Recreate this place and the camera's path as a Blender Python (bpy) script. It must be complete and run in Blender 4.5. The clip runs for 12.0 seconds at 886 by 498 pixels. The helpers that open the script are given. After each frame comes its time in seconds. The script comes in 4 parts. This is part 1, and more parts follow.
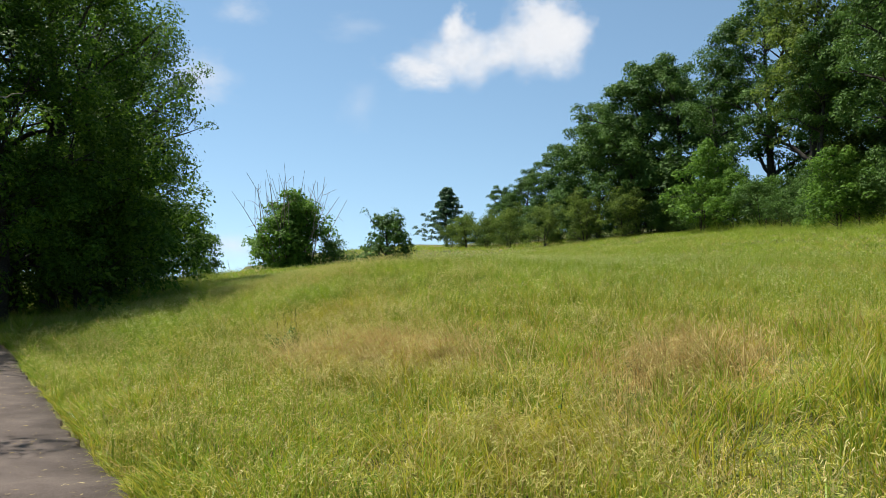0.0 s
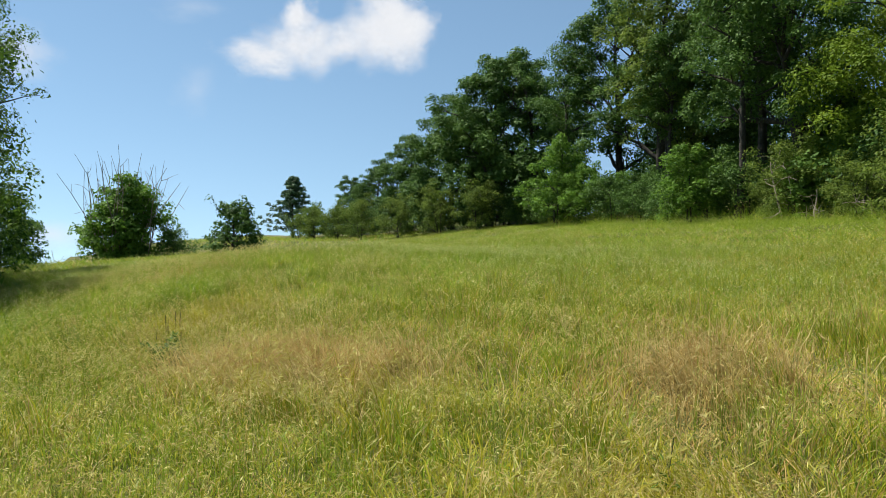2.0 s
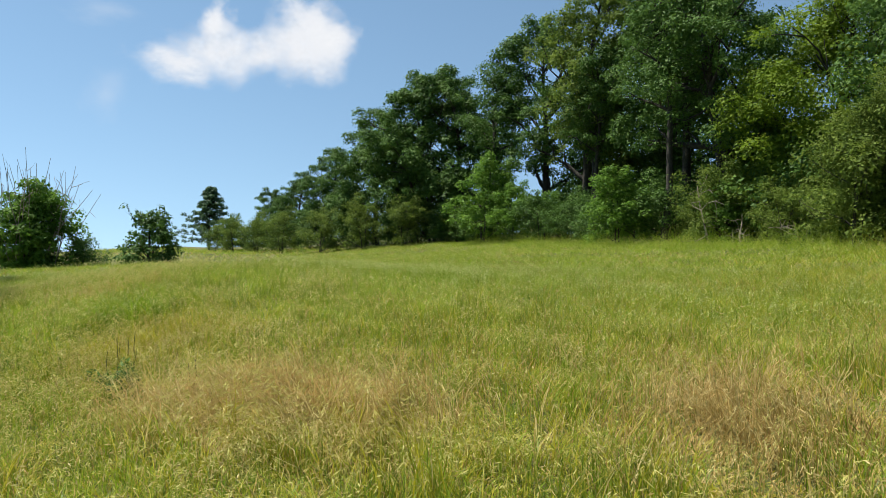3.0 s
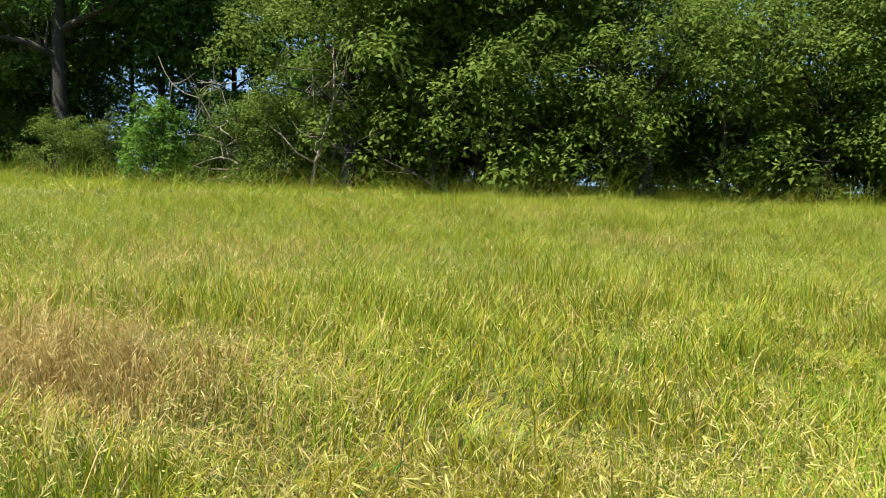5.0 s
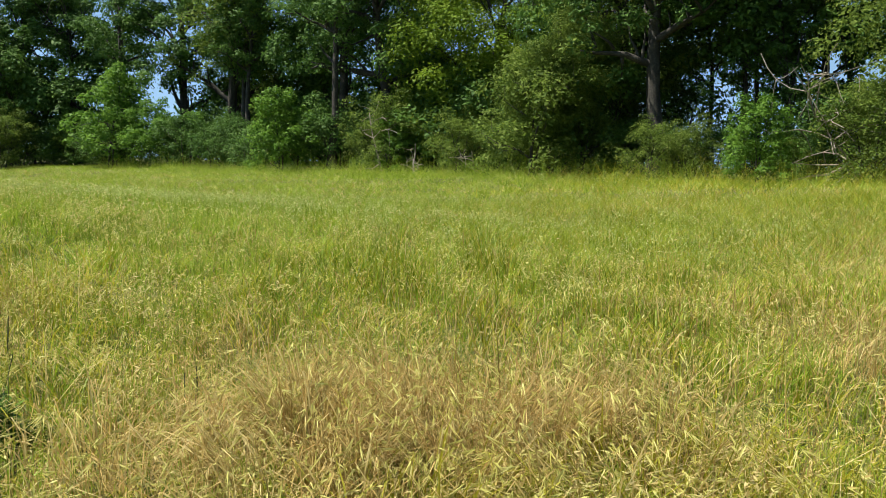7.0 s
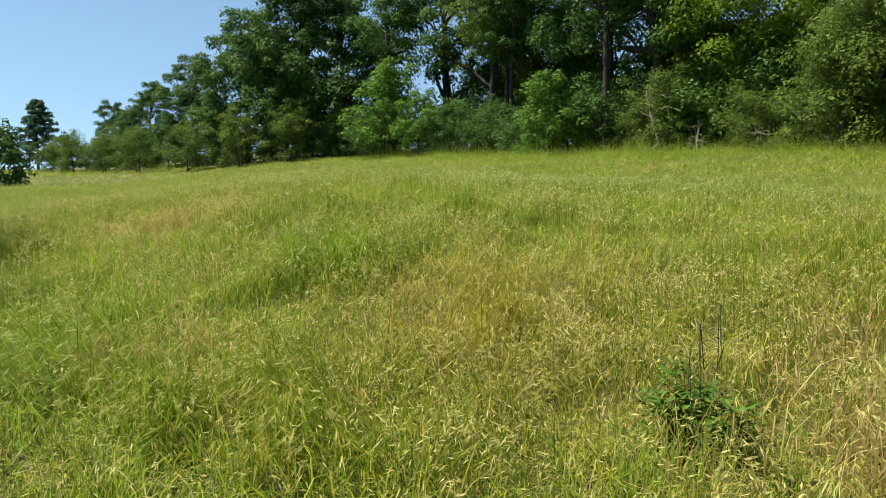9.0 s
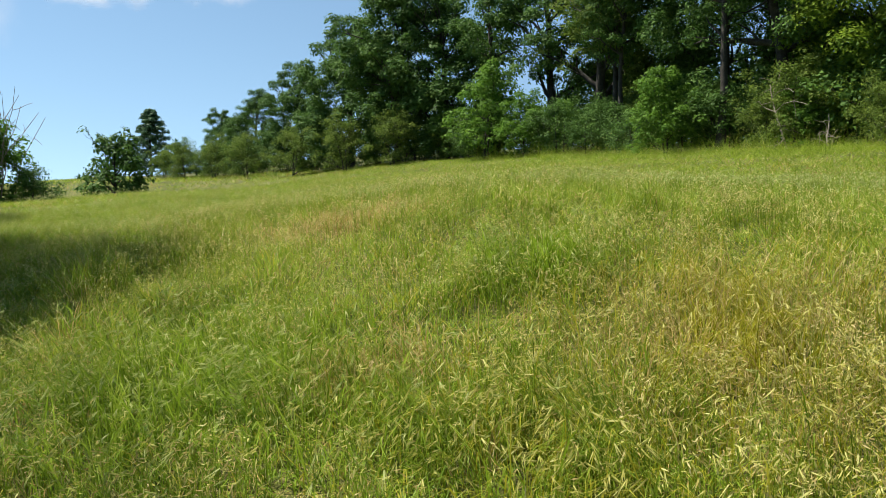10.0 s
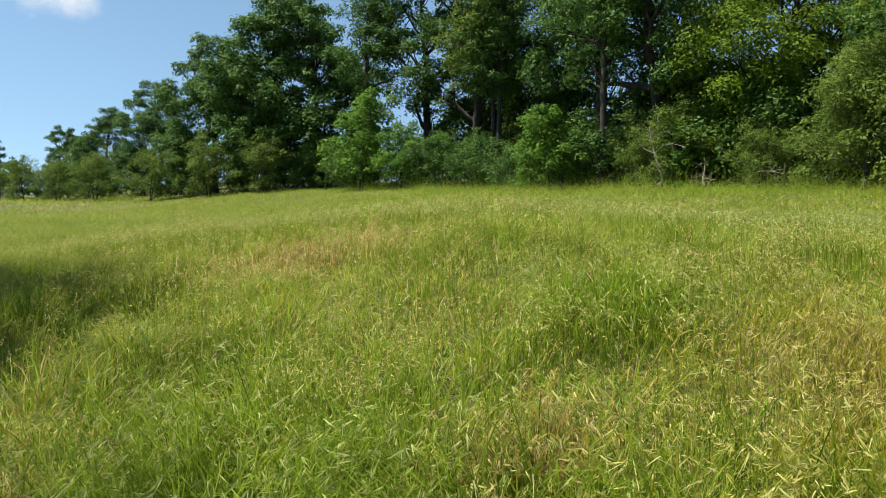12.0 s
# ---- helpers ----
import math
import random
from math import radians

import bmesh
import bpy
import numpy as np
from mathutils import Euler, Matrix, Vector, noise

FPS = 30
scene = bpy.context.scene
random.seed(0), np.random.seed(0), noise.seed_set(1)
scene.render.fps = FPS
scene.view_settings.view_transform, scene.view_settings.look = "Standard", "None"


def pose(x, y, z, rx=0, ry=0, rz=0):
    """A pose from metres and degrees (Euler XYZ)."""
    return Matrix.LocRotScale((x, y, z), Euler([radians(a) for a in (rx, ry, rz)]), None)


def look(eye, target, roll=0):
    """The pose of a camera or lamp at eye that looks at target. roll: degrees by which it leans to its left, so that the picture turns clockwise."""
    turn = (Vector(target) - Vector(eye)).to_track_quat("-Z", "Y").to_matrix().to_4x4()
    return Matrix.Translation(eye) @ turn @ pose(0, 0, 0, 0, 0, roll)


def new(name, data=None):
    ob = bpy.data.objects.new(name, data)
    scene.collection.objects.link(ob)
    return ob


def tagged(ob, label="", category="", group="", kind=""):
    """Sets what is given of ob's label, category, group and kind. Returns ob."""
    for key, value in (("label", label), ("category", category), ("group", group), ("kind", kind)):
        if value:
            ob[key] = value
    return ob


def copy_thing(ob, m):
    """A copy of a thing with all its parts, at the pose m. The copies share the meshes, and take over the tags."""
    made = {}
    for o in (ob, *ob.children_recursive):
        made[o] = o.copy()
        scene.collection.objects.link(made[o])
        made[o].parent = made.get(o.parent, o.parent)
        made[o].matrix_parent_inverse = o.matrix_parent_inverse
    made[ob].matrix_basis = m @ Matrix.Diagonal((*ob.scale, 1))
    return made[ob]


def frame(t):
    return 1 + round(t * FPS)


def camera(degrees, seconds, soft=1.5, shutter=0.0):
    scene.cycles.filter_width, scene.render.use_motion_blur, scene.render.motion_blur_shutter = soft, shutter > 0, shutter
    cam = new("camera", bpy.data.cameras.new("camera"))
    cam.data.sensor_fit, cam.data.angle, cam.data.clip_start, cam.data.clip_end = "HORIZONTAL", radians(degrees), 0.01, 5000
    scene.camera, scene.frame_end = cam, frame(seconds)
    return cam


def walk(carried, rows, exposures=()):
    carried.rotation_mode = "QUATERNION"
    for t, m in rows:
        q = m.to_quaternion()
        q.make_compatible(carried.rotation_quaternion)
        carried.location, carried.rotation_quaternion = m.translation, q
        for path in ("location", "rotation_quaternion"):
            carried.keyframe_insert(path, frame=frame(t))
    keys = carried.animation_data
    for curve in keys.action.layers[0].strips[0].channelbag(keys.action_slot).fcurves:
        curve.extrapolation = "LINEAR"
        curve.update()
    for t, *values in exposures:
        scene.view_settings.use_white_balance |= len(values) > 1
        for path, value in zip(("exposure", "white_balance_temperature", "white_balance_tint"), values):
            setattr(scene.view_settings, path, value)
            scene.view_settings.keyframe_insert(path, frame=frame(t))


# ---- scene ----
cam = camera(57.35, 12.0, 0.6)
ROWS = [
    (0.0, -0.000, 0.000, 1.485, 0.00, 1.81, -0.13),
    (0.5, -0.259, 0.442, 1.432, -0.50, 1.58, 1.51),
    (1.0, -0.509, 0.910, 1.459, -0.70, 1.36, 2.42),
    (1.5, -0.771, 1.418, 1.458, -4.05, 1.10, 1.91),
    (2.0, -0.957, 1.963, 1.476, -11.22, 1.30, -0.33),
    (2.5, -1.238, 2.425, 1.535, -14.17, 2.78, -1.18),
    (3.0, -1.523, 2.840, 1.535, -17.14, 2.49, -1.27),
    (3.5, -1.693, 3.289, 1.568, -25.70, 0.35, -1.62),
    (3.7, -1.755, 3.468, 1.534, -33.17, -0.66, -2.17),
    (4.0, -1.855, 3.745, 1.510, -46.54, -0.65, -0.60),
    (4.5, -2.030, 4.235, 1.505, -68.00, -0.98, -0.50),
    (5.0, -2.250, 4.740, 1.505, -80.60, -1.33, -0.75),
    (5.3, -2.400, 5.050, 1.503, -80.55, -1.50, -0.91),
    (5.5, -2.475, 5.262, 1.520, -76.29, -1.73, -0.75),
    (6.0, -2.660, 5.880, 1.522, -59.13, -1.91, 0.53),
    (6.5, -2.940, 6.388, 1.494, -48.88, -1.69, -0.77),
    (7.0, -3.377, 6.825, 1.530, -45.05, -2.06, -0.84),
    (7.5, -3.688, 7.335, 1.560, -36.47, -2.14, -0.05),
    (7.7, -3.790, 7.545, 1.500, -34.55, -1.97, -0.40),
    (8.0, -4.090, 7.800, 1.500, -32.30, -2.25, -0.10),
    (8.5, -4.580, 8.190, 1.500, -30.20, -2.80, 0.10),
    (9.0, -5.030, 8.560, 1.505, -29.10, -3.30, 0.35),
    (9.3, -5.268, 8.782, 1.536, -28.43, -3.49, 0.60),
    (9.5, -5.385, 8.946, 1.525, -27.85, -3.52, 0.54),
    (10.0, -5.638, 9.427, 1.512, -22.66, -3.08, 0.86),
    (10.5, -5.920, 9.893, 1.489, -23.72, -1.30, -1.19),
    (11.0, -6.086, 10.382, 1.457, -25.32, -0.97, -1.62),
    (11.5, -6.238, 10.844, 1.459, -32.57, -0.77, -1.17),
    (12.0, -6.542, 11.232, 1.497, -33.09, -0.84, -0.48),
]
walk(cam, [(t, pose(x, y, z, 90 + pitch, roll, yaw)) for t, x, y, z, yaw, pitch, roll in ROWS],
     ((0.0, 0.90), (2.5, 0.88), (3.7, 1.04), (5.3, 1.28), (6.0, 1.24), (7.5, 1.11), (9.5, 1.03), (12.0, 1.05)))

# ---- light ----
SUN_AZ, SUN_EL = -54.0, 60.0          # azimuth from +y towards +x, elevation
world = bpy.data.worlds.new("sky")
scene.world = world
world.use_nodes = True
wn = world.node_tree
sky = wn.nodes.new("ShaderNodeTexSky")
sky.sky_type, sky.sun_disc = "NISHITA", False
sky.sun_elevation, sky.sun_rotation = radians(SUN_EL), radians(SUN_AZ)
sky.air_density, sky.dust_density, sky.ozone_density = 0.9, 0.0, 2.0
air = wn.nodes.new("ShaderNodeTexCoord")
raised = wn.nodes.new("ShaderNodeVectorMath")        # the haze at the horizon lies behind the hill
raised.inputs[1].default_value = (0, 0, 0.095)
unit = wn.nodes.new("ShaderNodeVectorMath")
unit.operation = "NORMALIZE"
wn.links.new(air.outputs["Generated"], raised.inputs[0])
wn.links.new(raised.outputs[0], unit.inputs[0])
wn.links.new(unit.outputs[0], sky.inputs["Vector"])
tint = wn.nodes.new("ShaderNodeHueSaturation")       # clear spring air
tint.inputs["Saturation"].default_value, tint.inputs["Hue"].default_value = 0.95, 0.486
wn.links.new(sky.outputs[0], tint.inputs["Color"])
wn.links.new(tint.outputs[0], wn.nodes["Background"].inputs[0])
wn.nodes["Background"].inputs[1].default_value = 0.079
sun = new("sun", bpy.data.lights.new("sun", "SUN"))
sun.data.energy, sun.data.angle, sun.data.color = 5.0, radians(0.5), (1.0, 0.95, 0.86)
a, e = radians(SUN_AZ), radians(SUN_EL)
SUN_DIR = Vector((math.sin(a) * math.cos(e), math.cos(a) * math.cos(e), math.sin(e)))
sun.matrix_world = look(SUN_DIR * 100, (0, 0, 0))


# ---- materials ----
def material(name):
    m = bpy.data.materials.new(name)
    m.use_nodes = True
    return m, m.node_tree.nodes, m.node_tree.links


def ramp(nodes, stops):
    r = nodes.new("ShaderNodeValToRGB")
    el = r.color_ramp.elements
    while len(el) < len(stops):
        el.new(0.5)
    for s, (p, c) in zip(el, stops):
        s.position, s.color = p, (*c, 1)
    return r


def leafy(name, dark, mid, light, through_light=0.35, rough=0.55, patch=0.6, gloss=0.12, tuft=4.5):
    """Leaf or blade: every island has its own tint, with broad patches over the plant, and light shines through."""
    m, n, l = material(name)
    geo = n.new("ShaderNodeNewGeometry")
    tex = n.new("ShaderNodeTexNoise")
    tex.inputs["Scale"].default_value, tex.inputs["Detail"].default_value = patch, 2
    l.new(geo.outputs["Position"], tex.inputs["Vector"])
    mix = n.new("ShaderNodeMath")
    mix.operation = "MULTIPLY_ADD"
    mix.inputs[1].default_value = 0.45
    l.new(geo.outputs["Random Per Island"], mix.inputs[0])
    half = n.new("ShaderNodeMath")
    half.operation = "MULTIPLY"
    half.inputs[1].default_value = 0.4
    l.new(tex.outputs["Fac"], half.inputs[0])
    fine = n.new("ShaderNodeTexNoise")
    fine.inputs["Scale"].default_value, fine.inputs["Detail"].default_value = tuft, 1
    l.new(geo.outputs["Position"], fine.inputs["Vector"])
    clumps = n.new("ShaderNodeMath")
    clumps.operation = "MULTIPLY_ADD"
    clumps.inputs[1].default_value = 0.65
    l.new(fine.outputs["Fac"], clumps.inputs[0])
    l.new(half.outputs[0], clumps.inputs[2])
    level = n.new("ShaderNodeMath")
    level.operation = "SUBTRACT"
    level.inputs[1].default_value = 0.20
    l.new(clumps.outputs[0], level.inputs[0])
    l.new(level.outputs[0], mix.inputs[2])
    r = ramp(n, ((0.1, dark), (0.5, mid), (0.9, light)))
    l.new(mix.outputs[0], r.inputs[0])
    b = n["Principled BSDF"]
    b.inputs["Roughness"].default_value = rough
    b.inputs["Specular IOR Level"].default_value = gloss
    l.new(r.outputs[0], b.inputs["Base Color"])
    t = n.new("ShaderNodeBsdfTranslucent")
    l.new(r.outputs[0], t.inputs["Color"])
    s = n.new("ShaderNodeMixShader")
    s.inputs[0].default_value = through_light
    l.new(b.outputs[0], s.inputs[1])
    l.new(t.outputs[0], s.inputs[2])
    l.new(s.outputs[0], n["Material Output"].inputs["Surface"])
    return m


def rough_surface(name, stops, scale, bump=0.3, rough=0.9, fine=8.0):
    m, n, l = material(name)
    co = n.new("ShaderNodeNewGeometry")
    t1, t2 = n.new("ShaderNodeTexNoise"), n.new("ShaderNodeTexNoise")
    t1.inputs["Scale"].default_value, t1.inputs["Detail"].default_value = scale, 5
    t2.inputs["Scale"].default_value, t2.inputs["Detail"].default_value = scale * fine, 4
    add = n.new("ShaderNodeMath")
    add.operation = "MULTIPLY_ADD"
    add.inputs[1].default_value = 0.5
    half = n.new("ShaderNodeMath")
    half.operation = "MULTIPLY"
    half.inputs[1].default_value = 0.5
    for t in (t1, t2):
        l.new(co.outputs["Position"], t.inputs["Vector"])
    l.new(t1.outputs["Fac"], add.inputs[0])
    l.new(t2.outputs["Fac"], half.inputs[0])
    l.new(half.outputs[0], add.inputs[2])
    r = ramp(n, stops)
    l.new(add.outputs[0], r.inputs[0])
    b = n["Principled BSDF"]
    b.inputs["Roughness"].default_value = rough
    b.inputs["Specular IOR Level"].default_value = 0.3
    l.new(r.outputs[0], b.inputs["Base Color"])
    bm = n.new("ShaderNodeBump")
    bm.inputs["Strength"].default_value, bm.inputs["Distance"].default_value = bump, 0.03
    l.new(t2.outputs["Fac"], bm.inputs["Height"])
    l.new(bm.outputs[0], b.inputs["Normal"])
    return m


GRASS_GREEN = leafy("grass_green", (0.060, 0.106, 0.006), (0.168, 0.25, 0.016), (0.34, 0.41, 0.053), 0.42, 0.45, 0.35, 0.2)
GRASS_LUSH = leafy("grass_lush", (0.065, 0.125, 0.007), (0.175, 0.275, 0.016), (0.34, 0.45, 0.05), 0.42, 0.45, 0.35, 0.2)
GRASS_YELLOW = leafy("grass_yellow", (0.17, 0.165, 0.009), (0.325, 0.31, 0.022), (0.50, 0.46, 0.075), 0.42, 0.45, 0.35, 0.2)
GRASS_STRAW = leafy("grass_straw", (0.20, 0.14, 0.04), (0.42, 0.32, 0.11), (0.66, 0.56, 0.27), 0.4, 0.5, 0.8)
GRASS_EAR = leafy("grass_ear", (0.24, 0.235, 0.05), (0.42, 0.395, 0.10), (0.63, 0.59, 0.23), 0.4, 0.5, 0.8)
GRASS_HUSK = leafy("grass_husk", (0.20, 0.25, 0.05), (0.34, 0.38, 0.11), (0.54, 0.56, 0.23), 0.4, 0.5, 0.8)
GRASS_RUSSET = leafy("grass_russet", (0.20, 0.125, 0.035), (0.44, 0.30, 0.105), (0.64, 0.48, 0.21), 0.35, 0.6, 0.8)
LEAF_OAK = leafy("oak_leaf", (0.018, 0.046, 0.009), (0.056, 0.118, 0.021), (0.125, 0.215, 0.042), 0.27, 0.6, tuft=1.1)
LEAF_OLIVE = leafy("olive_leaf", (0.036, 0.066, 0.010), (0.100, 0.155, 0.022), (0.20, 0.26, 0.05), 0.45, 0.65, tuft=1.1)
LEAF_BRIGHT = leafy("maple_leaf", (0.036, 0.09, 0.010), (0.088, 0.18, 0.020), (0.165, 0.285, 0.038), 0.42, 0.6, tuft=1.1)
LEAF_LIME = leafy("lime_leaf", (0.055, 0.105, 0.008), (0.125, 0.20, 0.014), (0.21, 0.29, 0.03), 0.42, 0.6, tuft=1.1)
# path trees: deep shade and backlit patches are put into these leaf colours
LEAF_SHADE = leafy("backlit_oak_leaf", (0.014, 0.040, 0.005), (0.052, 0.115, 0.011), (0.17, 0.28, 0.032), 0.42, 0.6, tuft=0.9)
LEAF_BLUE = leafy("fir_needle", (0.03, 0.062, 0.026), (0.06, 0.115, 0.05), (0.10, 0.17, 0.08), 0.2, 0.5, tuft=1.1)
LEAF_WEED = leafy("weed_leaf", (0.03, 0.068, 0.008), (0.062, 0.125, 0.013), (0.11, 0.19, 0.024), 0.3, 0.6, tuft=12.0)
BARK = rough_surface("bark", ((0.3, (0.014, 0.013, 0.011)), (0.5, (0.036, 0.032, 0.026)), (0.7, (0.085, 0.078, 0.062))), 3.0, 0.8)
DEADWOOD = rough_surface("dead_wood", ((0.3, (0.12, 0.10, 0.07)), (0.5, (0.21, 0.18, 0.135)), (0.7, (0.36, 0.325, 0.255))), 4.0, 0.6)
SOIL = rough_surface("meadow_soil", ((0.32, (0.035, 0.04, 0.008)), (0.5, (0.085, 0.088, 0.018)), (0.68, (0.15, 0.135, 0.04))), 0.45, 0.9, 0.95, 30.0)
ASPHALT = rough_surface("asphalt", ((0.35, (0.05, 0.036, 0.028)), (0.5, (0.082, 0.062, 0.051)), (0.66, (0.145, 0.113, 0.092))), 2.5, 0.5, 0.9, 40.0)
STALK = rough_surface("weed_stalk", ((0.3, (0.03, 0.04, 0.015)), (0.7, (0.08, 0.09, 0.03))), 10.0, 0.2)


# ---- mesh helpers ----
def mesh_object(name, verts, tris, materials, parent=None, slots=None, smooth=False):
    """One mesh object from arrays of corners and triangles."""
    me = bpy.data.meshes.new(name)
    verts, tris = np.asarray(verts, np.float32), np.asarray(tris, np.int32)
    me.vertices.add(len(verts))
    me.vertices.foreach_set("co", verts.ravel())
    me.loops.add(tris.size)
    me.loops.foreach_set("vertex_index", tris.ravel())
    me.polygons.add(len(tris))
    me.polygons.foreach_set("loop_start", np.arange(0, tris.size, 3, dtype=np.int32))
    if slots is not None:
        me.polygons.foreach_set("material_index", np.asarray(slots, np.int32))
    if smooth:
        me.polygons.foreach_set("use_smooth", np.ones(len(tris), bool))
    for m in materials:
        me.materials.append(m)
    me.update(calc_edges=True)
    ob = new(name, me)
    ob.parent = parent
    return ob


def tubes(lines, sides=6):
    """Tapered tubes along polylines of (point, radius)."""
    verts, tris, base = [], [], 0
    ring = [(math.cos(2 * math.pi * k / sides), math.sin(2 * math.pi * k / sides)) for k in range(sides)]
    for line in lines:
        pts = [np.asarray(p, float) for p, _ in line]
        for i, (p, r) in enumerate(line):
            d = pts[min(i + 1, len(pts) - 1)] - pts[max(i - 1, 0)]
            d = d / (np.linalg.norm(d) + 1e-9)
            a = np.cross(d, (0.31, 0.95, 0.05))
            a = a / (np.linalg.norm(a) + 1e-9)
            b = np.cross(d, a)
            verts += [pts[i] + r * (c * a + s * b) for c, s in ring]
        for i in range(len(line) - 1):
            for k in range(sides):
                q = base + i * sides + k
                w = base + i * sides + (k + 1) % sides
                tris += [(q, w, w + sides), (q, w + sides, q + sides)]
        base += len(line) * sides
    return np.array(verts), np.array(tris)


def blades(rng, pos, height, width, lean, turn, bend):
    """Grass blades: arcs of two quads and a tip each, curling over towards turn. All arguments are arrays."""
    n = len(pos)
    face = turn + np.pi / 2 + rng.normal(0, 0.7, n)
    side = np.stack([np.cos(face), np.sin(face), np.zeros(n)], 1) * (width / 2)[:, None]
    way = np.stack([np.cos(turn), np.sin(turn), np.zeros(n)], 1)
    up = np.array([0, 0, 1.0])
    rows, p = [pos - side, pos + side], pos
    for share, k, taper in ((0.42, 0.0, 0.95), (0.33, 1.0, 0.7), (0.30, 2.0, 0.0)):
        a = np.clip(lean * 0.62 + bend * 0.62 * k, 0, 1.95)
        step = height * share * 1.18
        p = p + way * (np.sin(a) * step)[:, None] + up * (np.cos(a) * step)[:, None]
        rows += [p - side * taper, p + side * taper] if taper else [p]
    v = np.stack(rows, 1).reshape(-1, 3)
    f = (np.arange(n) * 7)[:, None, None] + np.array([[0, 1, 3], [0, 3, 2], [2, 3, 5], [2, 5, 4], [4, 5, 6]])[None]
    return v, f.reshape(-1, 3)


# ---- plan: u runs along the footpath, v across it towards the meadow ----
def to_uv(x, y):
    return -0.5 * x + 0.866 * y, 0.866 * x + 0.5 * y


def to_xy(u, v):
    return -0.5 * u + 0.866 * v, 0.866 * u + 0.5 * v


def path_shift(u):
    """The footpath bends to the left further on."""
    return -0.03 * np.maximum(u - 17, 0) ** 2


def path_edge(u):
    """Where the asphalt ends on the meadow's side."""
    return 0.9 - 0.027 * np.clip(u - 5, 0, 10) + path_shift(u)


def smooth_step(a, b, x):
    t = np.clip((x - a) / (b - a), 0, 1)
    return t * t * (3 - 2 * t)


def ground_z(x, y):
    """Meadow rising away from the path to a crest under the trees, falling off behind them."""
    x, y = np.asarray(x, float), np.asarray(y, float)
    u, v = to_uv(x, y)
    w = v - 0.75
    z = 0.1 * np.maximum(w, 0) * smooth_step(-0.2, 2.0, w)
    z = z + 0.75 * np.exp(-((u - 17) / 7) ** 2 - ((v - 9) / 6) ** 2) * smooth_step(2.0, 7.5, w)      # a low swell in the slope
    z = z + 0.32 * smooth_step(8, 19, x) * (1 - smooth_step(6, 24, y))
    z = z + 0.28 * smooth_step(8, 19, x) * (1 - smooth_step(-5, 10, y))
    z = z - 0.6 * smooth_step(30, 60, y) * (1 - smooth_step(8, 22, x)) * smooth_step(-7, 3, x)
    z = z + (0.05 * np.sin(x * 0.9 + 1.3) * np.sin(y * 0.7) + 0.09 * np.sin(x * 0.31) * np.sin(y * 0.23 + 1)) * smooth_step(1.0, 5.0, w)
    far = np.maximum(x - 36.0, 0)
    z = z - 0.14 * far * smooth_step(0, 14, far)
    r = np.hypot(x, y)
    z = z - 0.10 * np.maximum(r - 150, 0) * smooth_step(0, 60, r - 150)
    z = z - 0.09 * np.maximum(u - 52, 0) * (1 - smooth_step(38, 52, v)) * smooth_step(0, 12, u - 52) * smooth_step(2, 10, v)
    left = np.maximum(-2.6 - v, 0)
    z = z - 0.03 * left * smooth_step(0, 6, left)
    bed = v - path_shift(u)
    z = z - 0.06 * smooth_step(-3.0, -2.2, bed) * (1 - smooth_step(0.95, 1.6, bed))      # the bed of the footpath
    return np.maximum(z, -22.0)


def graded(lo, hi, step, reach, growth=1.22):
    """Grid lines: even between lo and hi, then wider and wider out to reach."""
    mid = list(np.arange(lo, hi + step / 2, step))
    s, out = step, mid[-1]
    while out < reach:
        s *= growth
        out += s
        mid.append(out)
    s, out = step, mid[0]
    while out > -reach:
        s *= growth
        out -= s
        mid.insert(0, out)
    return np.array(mid)


gx, gy = graded(-16, 34, 0.5, 2400), graded(-6, 60, 0.5, 2400)
X, Y = np.meshgrid(gx, gy)
Z = ground_z(X, Y)
idx = np.arange(X.size).reshape(X.shape)
quad = np.stack([idx[:-1, :-1], idx[:-1, 1:], idx[1:, 1:], idx[1:, :-1]], -1).reshape(-1, 4)
ground = mesh_object("ground", np.stack([X, Y, Z], -1).reshape(-1, 3), np.concatenate([quad[:, [0, 1, 2]], quad[:, [0, 2, 3]]]), [SOIL], smooth=True)
tagged(ground, "sunlit sloping meadow ground with dry thatch", "ground", kind="structure")


def footpath():
    """Asphalt path with a slightly ragged edge, just above the ground."""
    us = np.arange(-14, 46, 0.15)
    rng = np.random.default_rng(5)
    right = path_edge(us) + 0.03 * np.sin(us * 1.3) + rng.normal(0, 0.022, len(us))
    left = -2.0 + 0.05 * np.sin(us * 0.9 + 2) + rng.normal(0, 0.022, len(us)) + path_shift(us)
    cols = []
    for f, dz in ((0, -0.09), (0.004, 0.012), (0.25, 0.03), (0.5, 0.035), (0.75, 0.03), (0.996, 0.012), (1, -0.09)):
        v = left + (right - left) * f
        x, y = to_xy(us, v)
        cols.append(np.stack([x, y, ground_z(x, y) + 0.05 + dz], 1))
    g = np.stack(cols, 1)
    k = np.arange(g.shape[0] * g.shape[1]).reshape(g.shape[:2])
    q = np.stack([k[:-1, :-1], k[:-1, 1:], k[1:, 1:], k[1:, :-1]], -1).reshape(-1, 4)
    ob = mesh_object("path", g.reshape(-1, 3), np.concatenate([q[:, [0, 1, 2]], q[:, [0, 2, 3]]]), [ASPHALT], smooth=True)
    tagged(ob, "grey-brown asphalt footpath strewn with dry bits", "path", kind="structure")


footpath()


